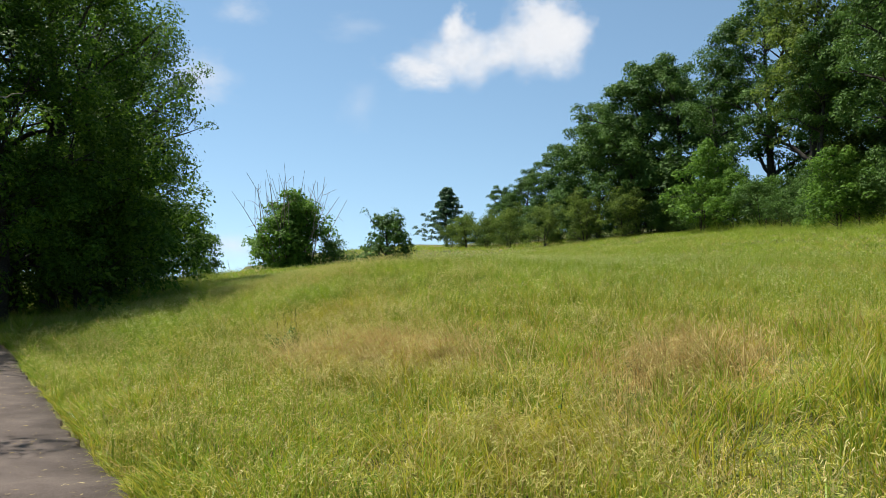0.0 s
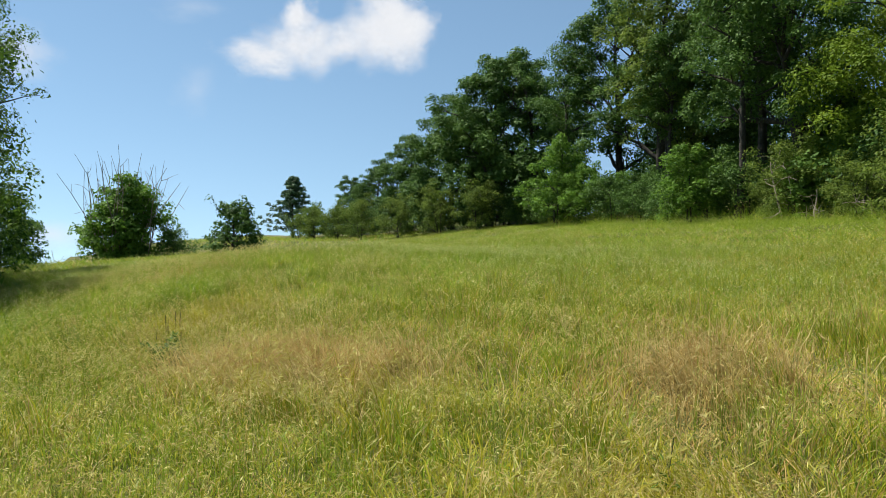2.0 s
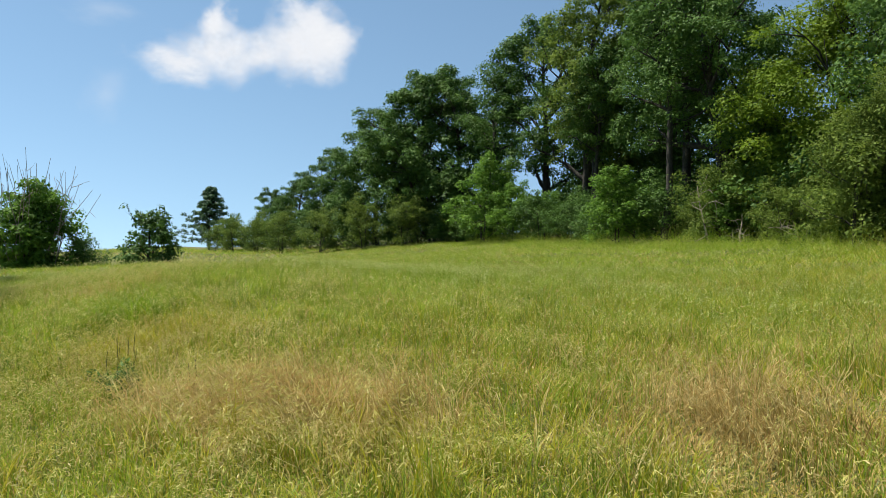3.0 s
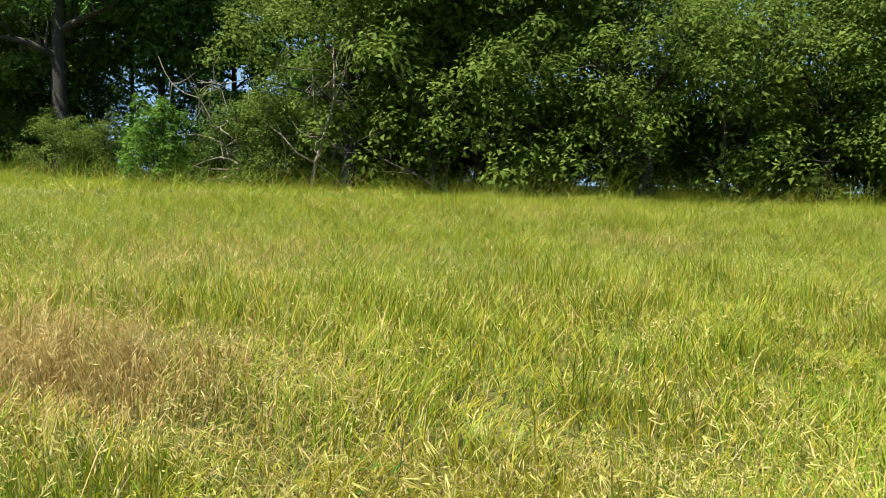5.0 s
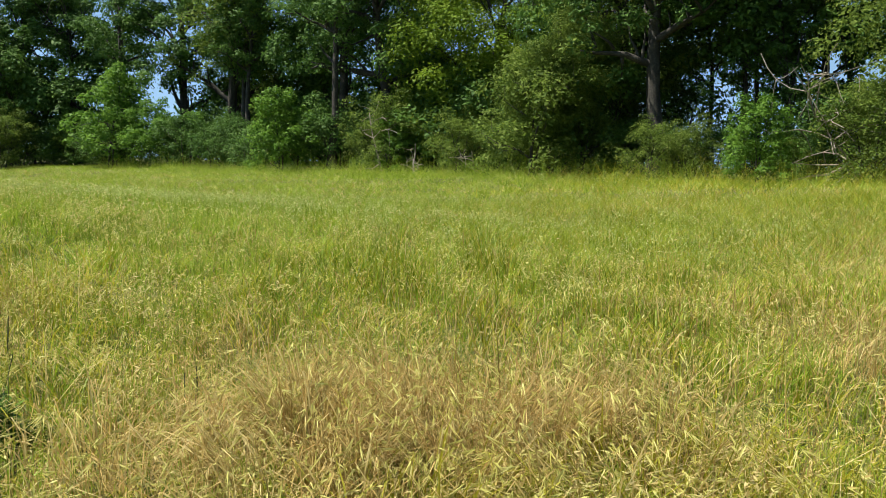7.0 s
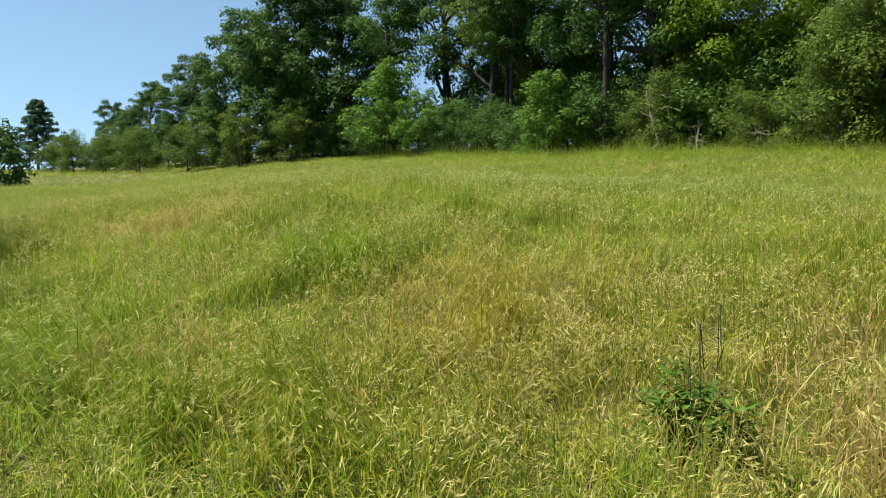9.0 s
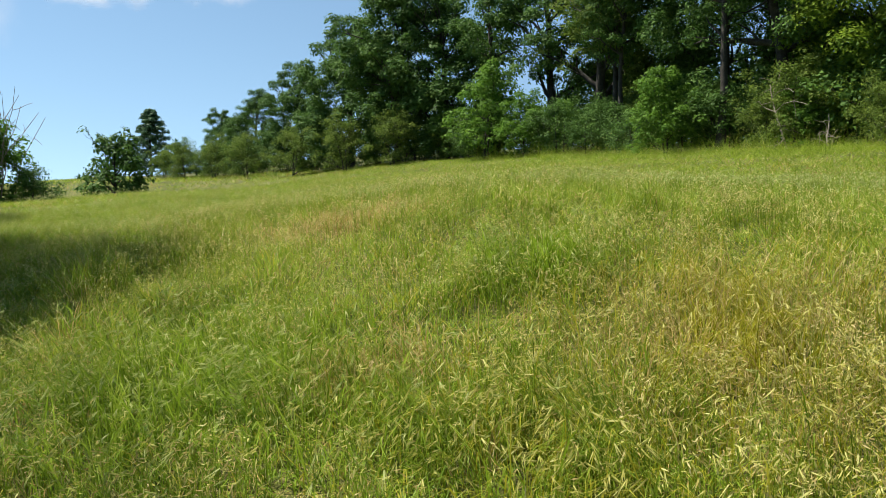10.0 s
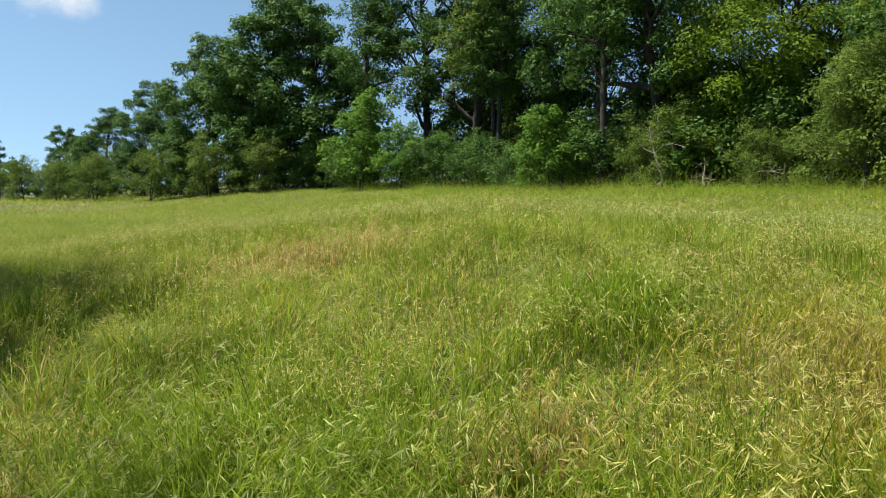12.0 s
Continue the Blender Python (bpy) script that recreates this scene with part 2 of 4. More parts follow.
# ---- trees ----
def limb(rng, start, way, length, r0, r1, steps, wander=0.25, lift=0.0):
    """A crooked tapering branch."""
    p, d = np.array(start, float), np.array(way, float)
    line = [(p.copy(), r0)]
    for i in range(steps):
        d = d + rng.normal(0, wander, 3) + np.array([0, 0, lift])
        d = d / np.linalg.norm(d)
        p = p + d * length / steps
        line.append((p.copy(), r0 + (r1 - r0) * (i + 1) / steps))
    return line


def clump_leaves(rng, centres, radii, per_m2, size):
    """Small three-cornered leaves on the outer part of each clump."""
    counts = np.maximum((per_m2 * 4 * np.pi * radii ** 2 * 0.95).astype(int), 8)
    who = np.repeat(np.arange(len(centres)), counts)
    n = len(who)
    d = rng.normal(0, 1, (n, 3))
    d /= np.linalg.norm(d, axis=1)[:, None]
    d[:, 2] = np.where(d[:, 2] < -0.35, -d[:, 2], d[:, 2])
    rad = radii[who] * rng.uniform(0.35, 1.0, n) ** 0.5 * (1 + 0.13 * rng.normal(0, 1, n))
    c = centres[who] + d * rad[:, None] * np.array([1.08, 1.08, 0.95])
    nor = d * 1.0 + rng.normal(0, 0.42, (n, 3)) + np.array([0, 0, 0.4])
    nor /= np.linalg.norm(nor, axis=1)[:, None]
    t = np.cross(nor, rng.normal(0, 1, (n, 3)))
    t /= np.linalg.norm(t, axis=1)[:, None] + 1e-9
    b = np.cross(nor, t)
    s = size * rng.uniform(0.55, 1.25, n)[:, None]
    k = rng.uniform(-0.25, 0.25, n)[:, None]
    v = np.stack([c - t * s * 0.55 + b * s * k, c + t * s * 0.15 + b * s * 0.36, c + t * s * 0.5 - b * s * 0.3], 1).reshape(-1, 3)
    return v, np.arange(3 * n).reshape(-1, 3)


def broadleaf(name, seed, height, radius, leaf_mat, label, trunk_r=0.22, clear=0.2, lean=(0, 0), leaf=0.26, per_m2=26, limbs=13, stems=1, clump=1.0, fill=90, category="tree", rise=1.0):
    """A tree (or, with clear near 0, a bush): crooked trunk, limbs with side branches, clumps of leaves at their ends."""
    rng = np.random.default_rng(seed)
    root = new(name)
    lines, cen, rad = [], [], []
    for st in range(stems):
        off = rng.normal(0, 0.25 * (stems > 1) * radius * 0.4, 2)
        way = np.array([lean[0] + off[0] * 0.15, lean[1] + off[1] * 0.15, 1.0])
        way /= np.linalg.norm(way)
        h = height * (1.0 if st == 0 else rng.uniform(0.7, 0.95))
        trunk = limb(rng, (off[0], off[1], -0.25), way, h * 0.88, trunk_r, trunk_r * 0.16, 9, 0.06, 0.02)
        base, nr = trunk[0]
        trunk[0] = (base, nr * 1.45)
        lines.append(trunk)
        tp = np.array([p for p, _ in trunk])
        for k in range(limbs):
            f = clear + (1 - clear) * (k + rng.uniform(0, 0.8)) / limbs
            f = min(f, 0.97)
            i = f * (len(tp) - 1)
            p = tp[int(i)] + (tp[min(int(i) + 1, len(tp) - 1)] - tp[int(i)]) * (i - int(i))
            g = (f - clear) / (1 - clear + 1e-6)
            reach = radius * (0.55 + 0.62 * math.sin(math.pi * min(1, 0.18 + 0.80 * g))) * rng.uniform(0.62, 1.08) * (1.0 if g < 0.75 else 0.8)
            az = k * 2.4 + rng.uniform(-0.5, 0.5)
            up = (rng.uniform(0.15, 0.65) if category == "bush" else rng.uniform(0.35, 1.0)) * rise + 0.75 * g * rise
            d = np.array([math.cos(az), math.sin(az), up])
            d /= np.linalg.norm(d)
            r = trunk_r * (0.5 - 0.36 * g)
            br = limb(rng, p, d, reach, r, r * 0.2, 5, 0.16, 0.03)
            lines.append(br)
            bp = [q for q, _ in br]
            cen.append(bp[-1]); rad.append(rng.uniform(0.55, 0.95))
            for j in range(5):
                q = bp[1 + (j % 4)] + rng.normal(0, 0.1, 3)
                sd = d * 0.6 + rng.normal(0, 0.7, 3) + np.array([0, 0, 0.25])
                sd /= np.linalg.norm(sd)
                sub = limb(rng, q, sd, reach * rng.uniform(0.28, 0.5), r * 0.45, r * 0.1, 3, 0.2, 0.05)
                lines.append(sub)
                cen.append(sub[-1][0]); rad.append(rng.uniform(0.45, 0.9))
        cen.append(tp[-1] + np.array([0, 0, 0.2])); rad.append(0.7)
        lobes = [(rng.uniform(0, 6.28), rng.uniform(0.1, 0.95), rng.uniform(0.75, 1.2)) for _ in range(15)]
        for k in range(fill // stems):
            az, g, big = lobes[k % len(lobes)]
            az, g = az + rng.normal(0, 0.36), min(max(g + rng.normal(0, 0.075), 0.0), 1.0)
            reach = big * radius * (0.42 + 0.62 * math.sin(math.pi * min(1, 0.2 + 0.74 * g))) * rng.uniform(0.35, 1.0) ** 0.6
            i = (clear + (1 - clear) * g) * (len(tp) - 1)
            q = tp[int(i)] + (tp[min(int(i) + 1, len(tp) - 1)] - tp[int(i)]) * (i - int(i))
            q = q + np.array([math.cos(az) * reach, math.sin(az) * reach, rng.normal(0, 0.45)])
            cen.append(q); rad.append(rng.uniform(0.5, 1.0))
    cen, rad = np.array(cen), np.array(rad) * clump * (radius / 4.5) ** 0.5
    keep = cen[:, 2] > 0.15
    cen, rad = cen[keep], rad[keep]
    v, f = tubes(lines, 6)
    mesh_object("trunk", v, f, [BARK], root, smooth=True)
    v, f = clump_leaves(rng, cen, rad, per_m2, leaf)
    mesh_object("crown", v, f, [leaf_mat], root)
    return tagged(root, label, category, "bushes round the meadow" if category == "bush" else "trees round the meadow")


def conifer(name, seed, height, radius, label):
    """A fir: whorls of drooping boughs set with needle sprays."""
    rng = np.random.default_rng(seed)
    root = new(name)
    lines, pts, rad = [limb(rng, (0, 0, -0.2), (0, 0, 1), height, 0.2, 0.02, 8, 0.02)], [], []
    for k in range(70):
        f = 0.1 + 0.88 * k / 70
        az = k * 2.4
        reach = radius * (1.05 - f) * rng.uniform(0.6, 1.1)
        s = np.array([0, 0, f * height])
        d = np.array([math.cos(az), math.sin(az), 0.12])
        line = limb(rng, s, d, reach, 0.04, 0.01, 4, 0.1, -0.03)
        lines.append(line)
        for p, _ in line[1:]:
            pts.append(p); rad.append(0.42)
    v, f = tubes(lines, 5)
    mesh_object("trunk", v, f, [BARK], root, smooth=True)
    v, f = clump_leaves(rng, np.array(pts), np.array(rad), 28, 0.3)
    mesh_object("crown", v, f, [LEAF_BLUE], root)
    return tagged(root, label, "tree")


def plant(ob, x, y, turn=0.0, scale=1.0):
    """Stand a tree or bush on the ground."""
    ob.matrix_basis = Matrix.LocRotScale((x, y, float(ground_z(x, y)) - 0.02), Euler((0, 0, turn)), (scale, scale, scale))
    return ob


OAK = "dark green oak with crooked dark limbs at the meadow edge"
OLIVE = "olive-green oak hung with moss at the meadow edge"
# the wood along the top of the meadow
oak_a = plant(broadleaf("oak_tree", 11, 17.0, 5.6, LEAF_OAK, OAK, 0.38, 0.05, leaf=0.30, per_m2=18, limbs=17, fill=200), 18.6, 78)
tall_a = plant(broadleaf("oak_tree", 13, 20.0, 4.2, LEAF_OAK, OAK, 0.36, 0.2, leaf=0.27, per_m2=19, limbs=18, fill=110), 25.0, 62)
tall_b = plant(broadleaf("oak_tree", 14, 20.0, 5.0, LEAF_OLIVE, OLIVE, 0.42, 0.2, (-0.12, 0.03), leaf=0.25, per_m2=20, limbs=18, fill=130), 27.3, 58.5)
tall_c = plant(broadleaf("oak_tree", 15, 19.0, 4.6, LEAF_OAK, OAK, 0.38, 0.30, leaf=0.23, per_m2=21, limbs=16, fill=105), 28.0, 47.5)
tall_d = plant(broadleaf("oak_tree", 16, 16.0, 4.6, LEAF_OAK, OAK, 0.42, 0.34, (-0.10, 0.02), leaf=0.20, per_m2=21, limbs=16, fill=105), 26.6, 40.6, 0, 1.0)
slim = plant(broadleaf("oak_tree", 20, 18.0, 3.0, LEAF_OAK, "tall slim oak with a bare dark trunk", 0.25, 0.42, leaf=0.21, per_m2=20, limbs=13, fill=50), 23.8, 42.7)
mossy = plant(broadleaf("oak_tree", 18, 11.0, 4.0, LEAF_OLIVE, OLIVE, 0.30, 0.10, leaf=0.14, per_m2=34, limbs=15, fill=150, clump=1.2), 22.8, 12.0, 0, 0.9)
lime_tree = plant(broadleaf("maple_tree", 17, 11.0, 4.2, LEAF_LIME, "yellow-green maple with dense sunlit crown", 0.26, 0.06, leaf=0.15, per_m2=42, limbs=16, fill=140), 28.8, 36.2, 0, 1.28)
for ob, spots in (
    (oak_a, ((16.2, 84, 2.0, 0.86), (10.6, 105, 1.0, 0.58), (13.6, 95, 2.2, 0.68), (8.9, 117, 3.0, 0.5), (22.5, 75, 4.0, 0.95))),
    (tall_c, ((31.0, 53, 1.4, 0.95), (24.6, 23.1, 2.6, 0.9))),
    (tall_d, ((33.5, 30, 2.0, 1.0), (28.5, 13.5, 3.5, 0.95), (29.5, 5.5, 5.0, 0.95), (29.0, -1.5, 2.0, 0.95), (27.5, -9.0, 4.0, 0.95), (31.5, 10.0, 1.0, 1.0), (28.8, 27.0, 0.6, 0.9))),
    (tall_b, ((30.5, 26.5, 3.3, 0.9),)),
    (slim, ((24.6, 52.6, 1.0, 0.8), (25.4, 54.0, 3.0, 0.85), (22.6, 66.5, 4.0, 1.0), (27.0, 9.4, 5.0, 0.8), (26.6, 3.4, 1.6, 0.85))),
    (mossy, ((22.0, 2.8, 1.1, 0.9), (22.8, -6.5, 3.0, 0.95), (23.4, 7.7, 2.2, 0.95), (22.6, -2.2, 5.0, 0.85), (24.4, 28.2, 4.4, 0.62))),
):
    for x, y, turn, s in spots:
        plant(copy_thing(ob, Matrix()), x, y, turn, s)
plant(conifer("fir_tree", 44, 22.0, 4.0, "tall dark fir rising behind the maple"), 33.0, 35.0)

# slim poles of young trees with sky between them
pole_tree = plant(broadleaf("young_ash_tree", 19, 13.0, 2.3, LEAF_OAK, "slim young ash with a bare lower trunk", 0.13, 0.33, leaf=0.24, per_m2=18, limbs=10, fill=20), 28.5, 21.0)
for x, y, turn, s in ((27.8, 19.6, 1, 0.95), (29.2, 18.8, 2, 1.05), (30.0, 20.3, 3, 1.0), (28.8, 17.6, 4, 0.9), (30.6, 42.5, 2, 1.1), (29.4, 44.6, 1, 1.0), (29.0, 62.0, 5, 1.1), (28.2, 18.3, 2.5, 0.85), (27.2, 20.9, 1.2, 0.8), (29.8, 22.2, 3.1, 0.95), (31.0, 16.8, 0.4, 1.0), (26.6, 18.9, 4.4, 0.62), (30.4, 24.0, 2.0, 1.0)):
    plant(copy_thing(pole_tree, Matrix()), x, y, turn, s)

# bushes in front of and under the trees
bush_bright = plant(broadleaf("maple_bush", 31, 6.5, 2.7, LEAF_BRIGHT, "bright green young maple under the oaks", 0.08, 0.02, leaf=0.26, per_m2=13, limbs=8, stems=2, fill=40, category="bush"), 20.2, 63.0, 0, 1.05)
for x, y, turn, s in ((21.2, 59.0, 1, 0.7), (23.4, 57.0, 2.4, 0.55), (21.9, 44.6, 2, 0.7), (24.3, 37.6, 3, 0.5), (20.9, 17.6, 4, 0.42), (28, 30, 5, 1.0), (27.5, 14, 1.5, 0.8), (21.5, -9, 2, 0.6)):
    plant(copy_thing(bush_bright, Matrix()), x, y, turn, s)
bush_dark = plant(broadleaf("hazel_bush", 32, 4.2, 2.3, LEAF_OAK, "dark green bush filling the edge of the wood", 0.07, 0.02, leaf=0.185, per_m2=13, limbs=7, stems=2, fill=26, category="bush"), 24.9, 44)
bush_olive = plant(broadleaf("thorn_bush", 33, 4.6, 2.4, LEAF_OLIVE, "olive-green bush at the edge of the wood", 0.07, 0.02, leaf=0.145, per_m2=23, limbs=7, stems=2, fill=26, category="bush"), 24.6, 29.5)
rng_b = np.random.default_rng(8)
for i, y in enumerate(np.arange(-7, 80, 2.1)):
    src = bush_olive if i % 3 == 1 else bush_dark
    x = 25.0 + rng_b.normal(0, 0.7) + (1.0 if 40 < y < 60 else 0) - (3.0 if y > 64 else 0)
    size = rng_b.uniform(0.5, 0.95) * (0.6 if 16.5 < y < 23.5 else 1.0)
    plant(copy_thing(src, Matrix()), x, y + rng_b.normal(0, 0.5), rng_b.uniform(0, 6), size)
for y in (-14, -10.5, -7.5, -4.5, -1.5, 1.5, 4.5, 7.5, 10.5, 13.5, 26.5, 29.5, 33, 36):
    plant(copy_thing(bush_dark, Matrix()), 27.6 + rng_b.normal(0, 0.6), y + rng_b.normal(0, 0.6), rng_b.uniform(0, 6), rng_b.uniform(1.0, 1.35))
for y in np.arange(-14, 42, 1.7):
    plant(copy_thing(bush_dark, Matrix()), 26.2 + rng_b.normal(0, 0.5), y + rng_b.normal(0, 0.3), rng_b.uniform(0, 6), rng_b.uniform(0.42, 0.62))
for x, y, s in ((16.5, 73, 1.0), (13.5, 77, 1.05), (10.5, 84, 1.0), (7.8, 92, 1.0), (5.7, 100, 0.95), (3.3, 108, 0.95), (1.5, 113, 0.8), (22.8, 27.9, 1.15), (22.9, 22.6, 0.5), (22.2, 14.6, 0.7), (21.5, 8.8, 1.5), (22.3, 5.6, 1.3), (22.4, 0.3, 1.3), (22.6, -4.6, 1.2)):
    plant(copy_thing(bush_olive, Matrix()), x, y, x * 3, s)

for y in np.arange(-15, 68, 2.3):
    plant(copy_thing(bush_dark, Matrix()), 29.6 + rng_b.normal(0, 0.7), y + rng_b.normal(0, 0.5), rng_b.uniform(0, 6), rng_b.uniform(0.8, 1.15))
for k in range(18):
    f = k / 17
    plant(copy_thing(bush_dark, Matrix()), 22.0 - 17 * f + rng_b.normal(0, 0.5), 70 + 42 * f + rng_b.normal(0, 0.8), rng_b.uniform(0, 6), rng_b.uniform(0.75, 1.05))

for y in np.arange(43, 72, 2.6):
    src = bush_bright if rng_b.uniform() < 0.3 else bush_dark
    plant(copy_thing(src, Matrix()), 23.6 - 0.06 * (y - 43) + rng_b.normal(0, 0.6), y + rng_b.normal(0, 0.5), rng_b.uniform(0, 6), rng_b.uniform(0.6, 0.9) * (0.75 if src is bush_bright else 1.0))
for y in np.arange(-6, 42, 3.1):
    plant(copy_thing(bush_olive, Matrix()), 24.2 + rng_b.normal(0, 0.5), y + rng_b.normal(0, 0.6), rng_b.uniform(0, 6), rng_b.uniform(0.6, 0.95) * (0.55 if 16.5 < y < 23.5 else 1.0))
for y in np.arange(37, 68, 3.0):
    plant(copy_thing(bush_dark, Matrix()), 32.0 + rng_b.normal(0, 0.8), y + rng_b.normal(0, 0.8), rng_b.uniform(0, 6), rng_b.uniform(1.4, 1.9))

# the distant skyline
plant(conifer("fir_tree", 41, 9.5, 6.2, "small dark blue-green fir on the skyline"), 0.6, 129, 0, 1.0)
round_tree = plant(broadleaf("oak_tree", 42, 4.3, 2.5, LEAF_OAK, "small round oak on the skyline", 0.16, 0.08, leaf=0.3, per_m2=11, limbs=11, fill=45), -4.9, 70)
plant(copy_thing(round_tree, Matrix()), 3.4, 121, 2, 1.0)


def dead_stems(rng, root, count, reach, height, low=0.5):
    """Bare grey twigs standing out of a bush."""
    lines = []
    for k in range(count):
        az = rng.uniform(0, 6.28)
        s = np.array([math.cos(az), math.sin(az), 0]) * reach * rng.uniform(0.1, 0.9)
        top = height * rng.uniform(0.75, 1.05)
        st = limb(rng, s + np.array([0, 0, height * low * rng.uniform(0.3, 1)]), np.array([math.cos(az) * 0.16, math.sin(az) * 0.16, 1.0]), top * (1 - low), 0.04, 0.012, 4, 0.12)
        lines.append(st)
        for j in range(4):
            p = st[1 + j % 3][0]
            lines.append(limb(rng, p, rng.normal(0, 0.6, 3) + np.array([0, 0, 0.7]), rng.uniform(0.5, 1.3), 0.02, 0.008, 3, 0.2))
    v, f = tubes(lines, 4)
    mesh_object("dead_brush", v, f, [DEADWOOD], root)["label"] = "bare grey dead twigs"


shrub = broadleaf("willow_bush", 61, 7.0, 3.1, LEAF_BRIGHT, "green bush with bare dead stems on the skyline", 0.1, 0.02, leaf=0.3, per_m2=13, limbs=9, stems=4, fill=90, category="bush")
plant(shrub, -15.0, 80, 0, 1.3)
dead_stems(np.random.default_rng(62), shrub, 46, 2.6, 9.4, 0.35)
side_bush = plant(copy_thing(bush_dark, Matrix()), -10.4, 80, 1.0, 1.0)
twig_bush = new("dead_bush")
tagged(twig_bush, "leafless grey dead bush on the skyline", "bush")
dead_stems(np.random.default_rng(63), twig_bush, 6, 1.8, 3.6, 0.05)
plant(twig_bush, -20.0, 79, 0, 1.0)

# the trees along the path
SHADE = "dark shady oak beside the footpath"
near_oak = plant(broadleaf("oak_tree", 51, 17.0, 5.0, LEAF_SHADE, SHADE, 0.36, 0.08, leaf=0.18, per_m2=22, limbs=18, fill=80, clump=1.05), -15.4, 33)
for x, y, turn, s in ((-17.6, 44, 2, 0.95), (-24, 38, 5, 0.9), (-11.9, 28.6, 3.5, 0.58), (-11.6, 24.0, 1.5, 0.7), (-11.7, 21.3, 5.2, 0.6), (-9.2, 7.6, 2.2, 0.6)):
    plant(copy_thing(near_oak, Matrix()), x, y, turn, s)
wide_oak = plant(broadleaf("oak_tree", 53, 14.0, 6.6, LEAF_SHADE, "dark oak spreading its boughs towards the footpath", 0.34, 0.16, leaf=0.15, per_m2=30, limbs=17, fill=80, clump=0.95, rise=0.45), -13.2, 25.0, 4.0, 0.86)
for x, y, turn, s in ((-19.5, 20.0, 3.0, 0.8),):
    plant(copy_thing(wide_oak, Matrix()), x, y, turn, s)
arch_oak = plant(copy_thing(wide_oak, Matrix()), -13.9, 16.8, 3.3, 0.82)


def hanging_branch(tree, start, end):
    """A pale leafless branch reaching out over the path."""
    rng = np.random.default_rng(58)
    back = tree.matrix_basis.inverted()
    a, b = np.array(start), np.array(end)
    line = [(a + (b - a) * k / 6 + rng.normal(0, 0.08, 3) + np.array([0, 0, 0.5 * math.sin(k / 6 * math.pi)]), 0.045 - 0.006 * k) for k in range(7)]
    lines = [line]
    for k in (3, 4, 5, 5, 6, 6):
        lines.append(limb(rng, line[k][0], (b - a) / np.linalg.norm(b - a) + rng.normal(0, 0.45, 3), rng.uniform(0.7, 1.5), 0.012, 0.004, 4, 0.15, -0.03))
    lines = [[(np.array(back @ Vector(p)), r / 0.82) for p, r in ln] for ln in lines]
    v, f = tubes(lines, 5)
    mesh_object("dead_branch", v, f, [DEADWOOD], tree, smooth=True)["label"] = "pale leafless branch"


hanging_branch(arch_oak, (-13.4, 16.4, 5.2), (-7.0, 12.7, 4.3))
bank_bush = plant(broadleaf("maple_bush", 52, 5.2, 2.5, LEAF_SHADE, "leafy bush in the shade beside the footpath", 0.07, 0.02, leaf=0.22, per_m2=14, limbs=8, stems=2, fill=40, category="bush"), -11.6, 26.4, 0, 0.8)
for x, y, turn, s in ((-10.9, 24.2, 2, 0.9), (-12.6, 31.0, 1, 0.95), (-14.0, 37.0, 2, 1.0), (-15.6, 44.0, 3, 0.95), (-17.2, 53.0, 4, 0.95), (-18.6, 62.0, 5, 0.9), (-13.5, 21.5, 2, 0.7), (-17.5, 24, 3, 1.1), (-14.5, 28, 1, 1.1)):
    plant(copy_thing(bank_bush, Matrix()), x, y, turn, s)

# ---- dead wood ----
def snag(name, seed, height, label, lean=(0.2, 0.1), forks=5, r=0.06, mat=None):
    """A bleached forked dead branch."""
    rng = np.random.default_rng(seed)
    root = new(name)
    trunk = limb(rng, (0, 0, -0.1), (lean[0], lean[1], 1), height, r, r * 0.35, 5, 0.22)
    v, f = tubes([trunk], 6)
    mesh_object("stem", v, f, [mat or DEADWOOD], root, smooth=True)
    for k in range(forks):
        p, rr = trunk[1 + k % 4]
        d = rng.normal(0, 0.8, 3) + np.array([0, 0, 0.35])
        b = limb(rng, p, d, height * rng.uniform(0.35, 0.7), rr * 0.6, 0.012, 4, 0.3)
        tw = [limb(rng, b[2][0], rng.normal(0, 0.8, 3), height * 0.25, 0.018, 0.006, 3, 0.3) for _ in range(2)]
        v, f = tubes([b] + tw, 5)
        mesh_object("branch", v, f, [mat or DEADWOOD], root, smooth=True)
    return tagged(root, label, "dead tree")


plant(snag("dead_branch", 71, 1.7, "bleached forked dead branch at the wood's edge"), 23.2, 35.4)
plant(snag("dead_branch", 72, 1.8, "bleached leaning dead branch at the wood's edge", (-0.6, -0.5)), 23.4, 31.5)
plant(snag("dead_tree", 73, 4.4, "grey dead sapling with tangled bare branches", (-0.12, 0.05), 16, 0.05), 22.8, 15.2)
plant(snag("dead_tree", 74, 5.0, "grey dead sapling with tangled bare branches", (0.05, -0.15), 12, 0.06), 21.9, 12.9)
plant(snag("dead_tree", 75, 3.4, "mossy dead sapling with tangled bare branches", (0.1, 0.2), 9, 0.06), 23.0, 37.4)


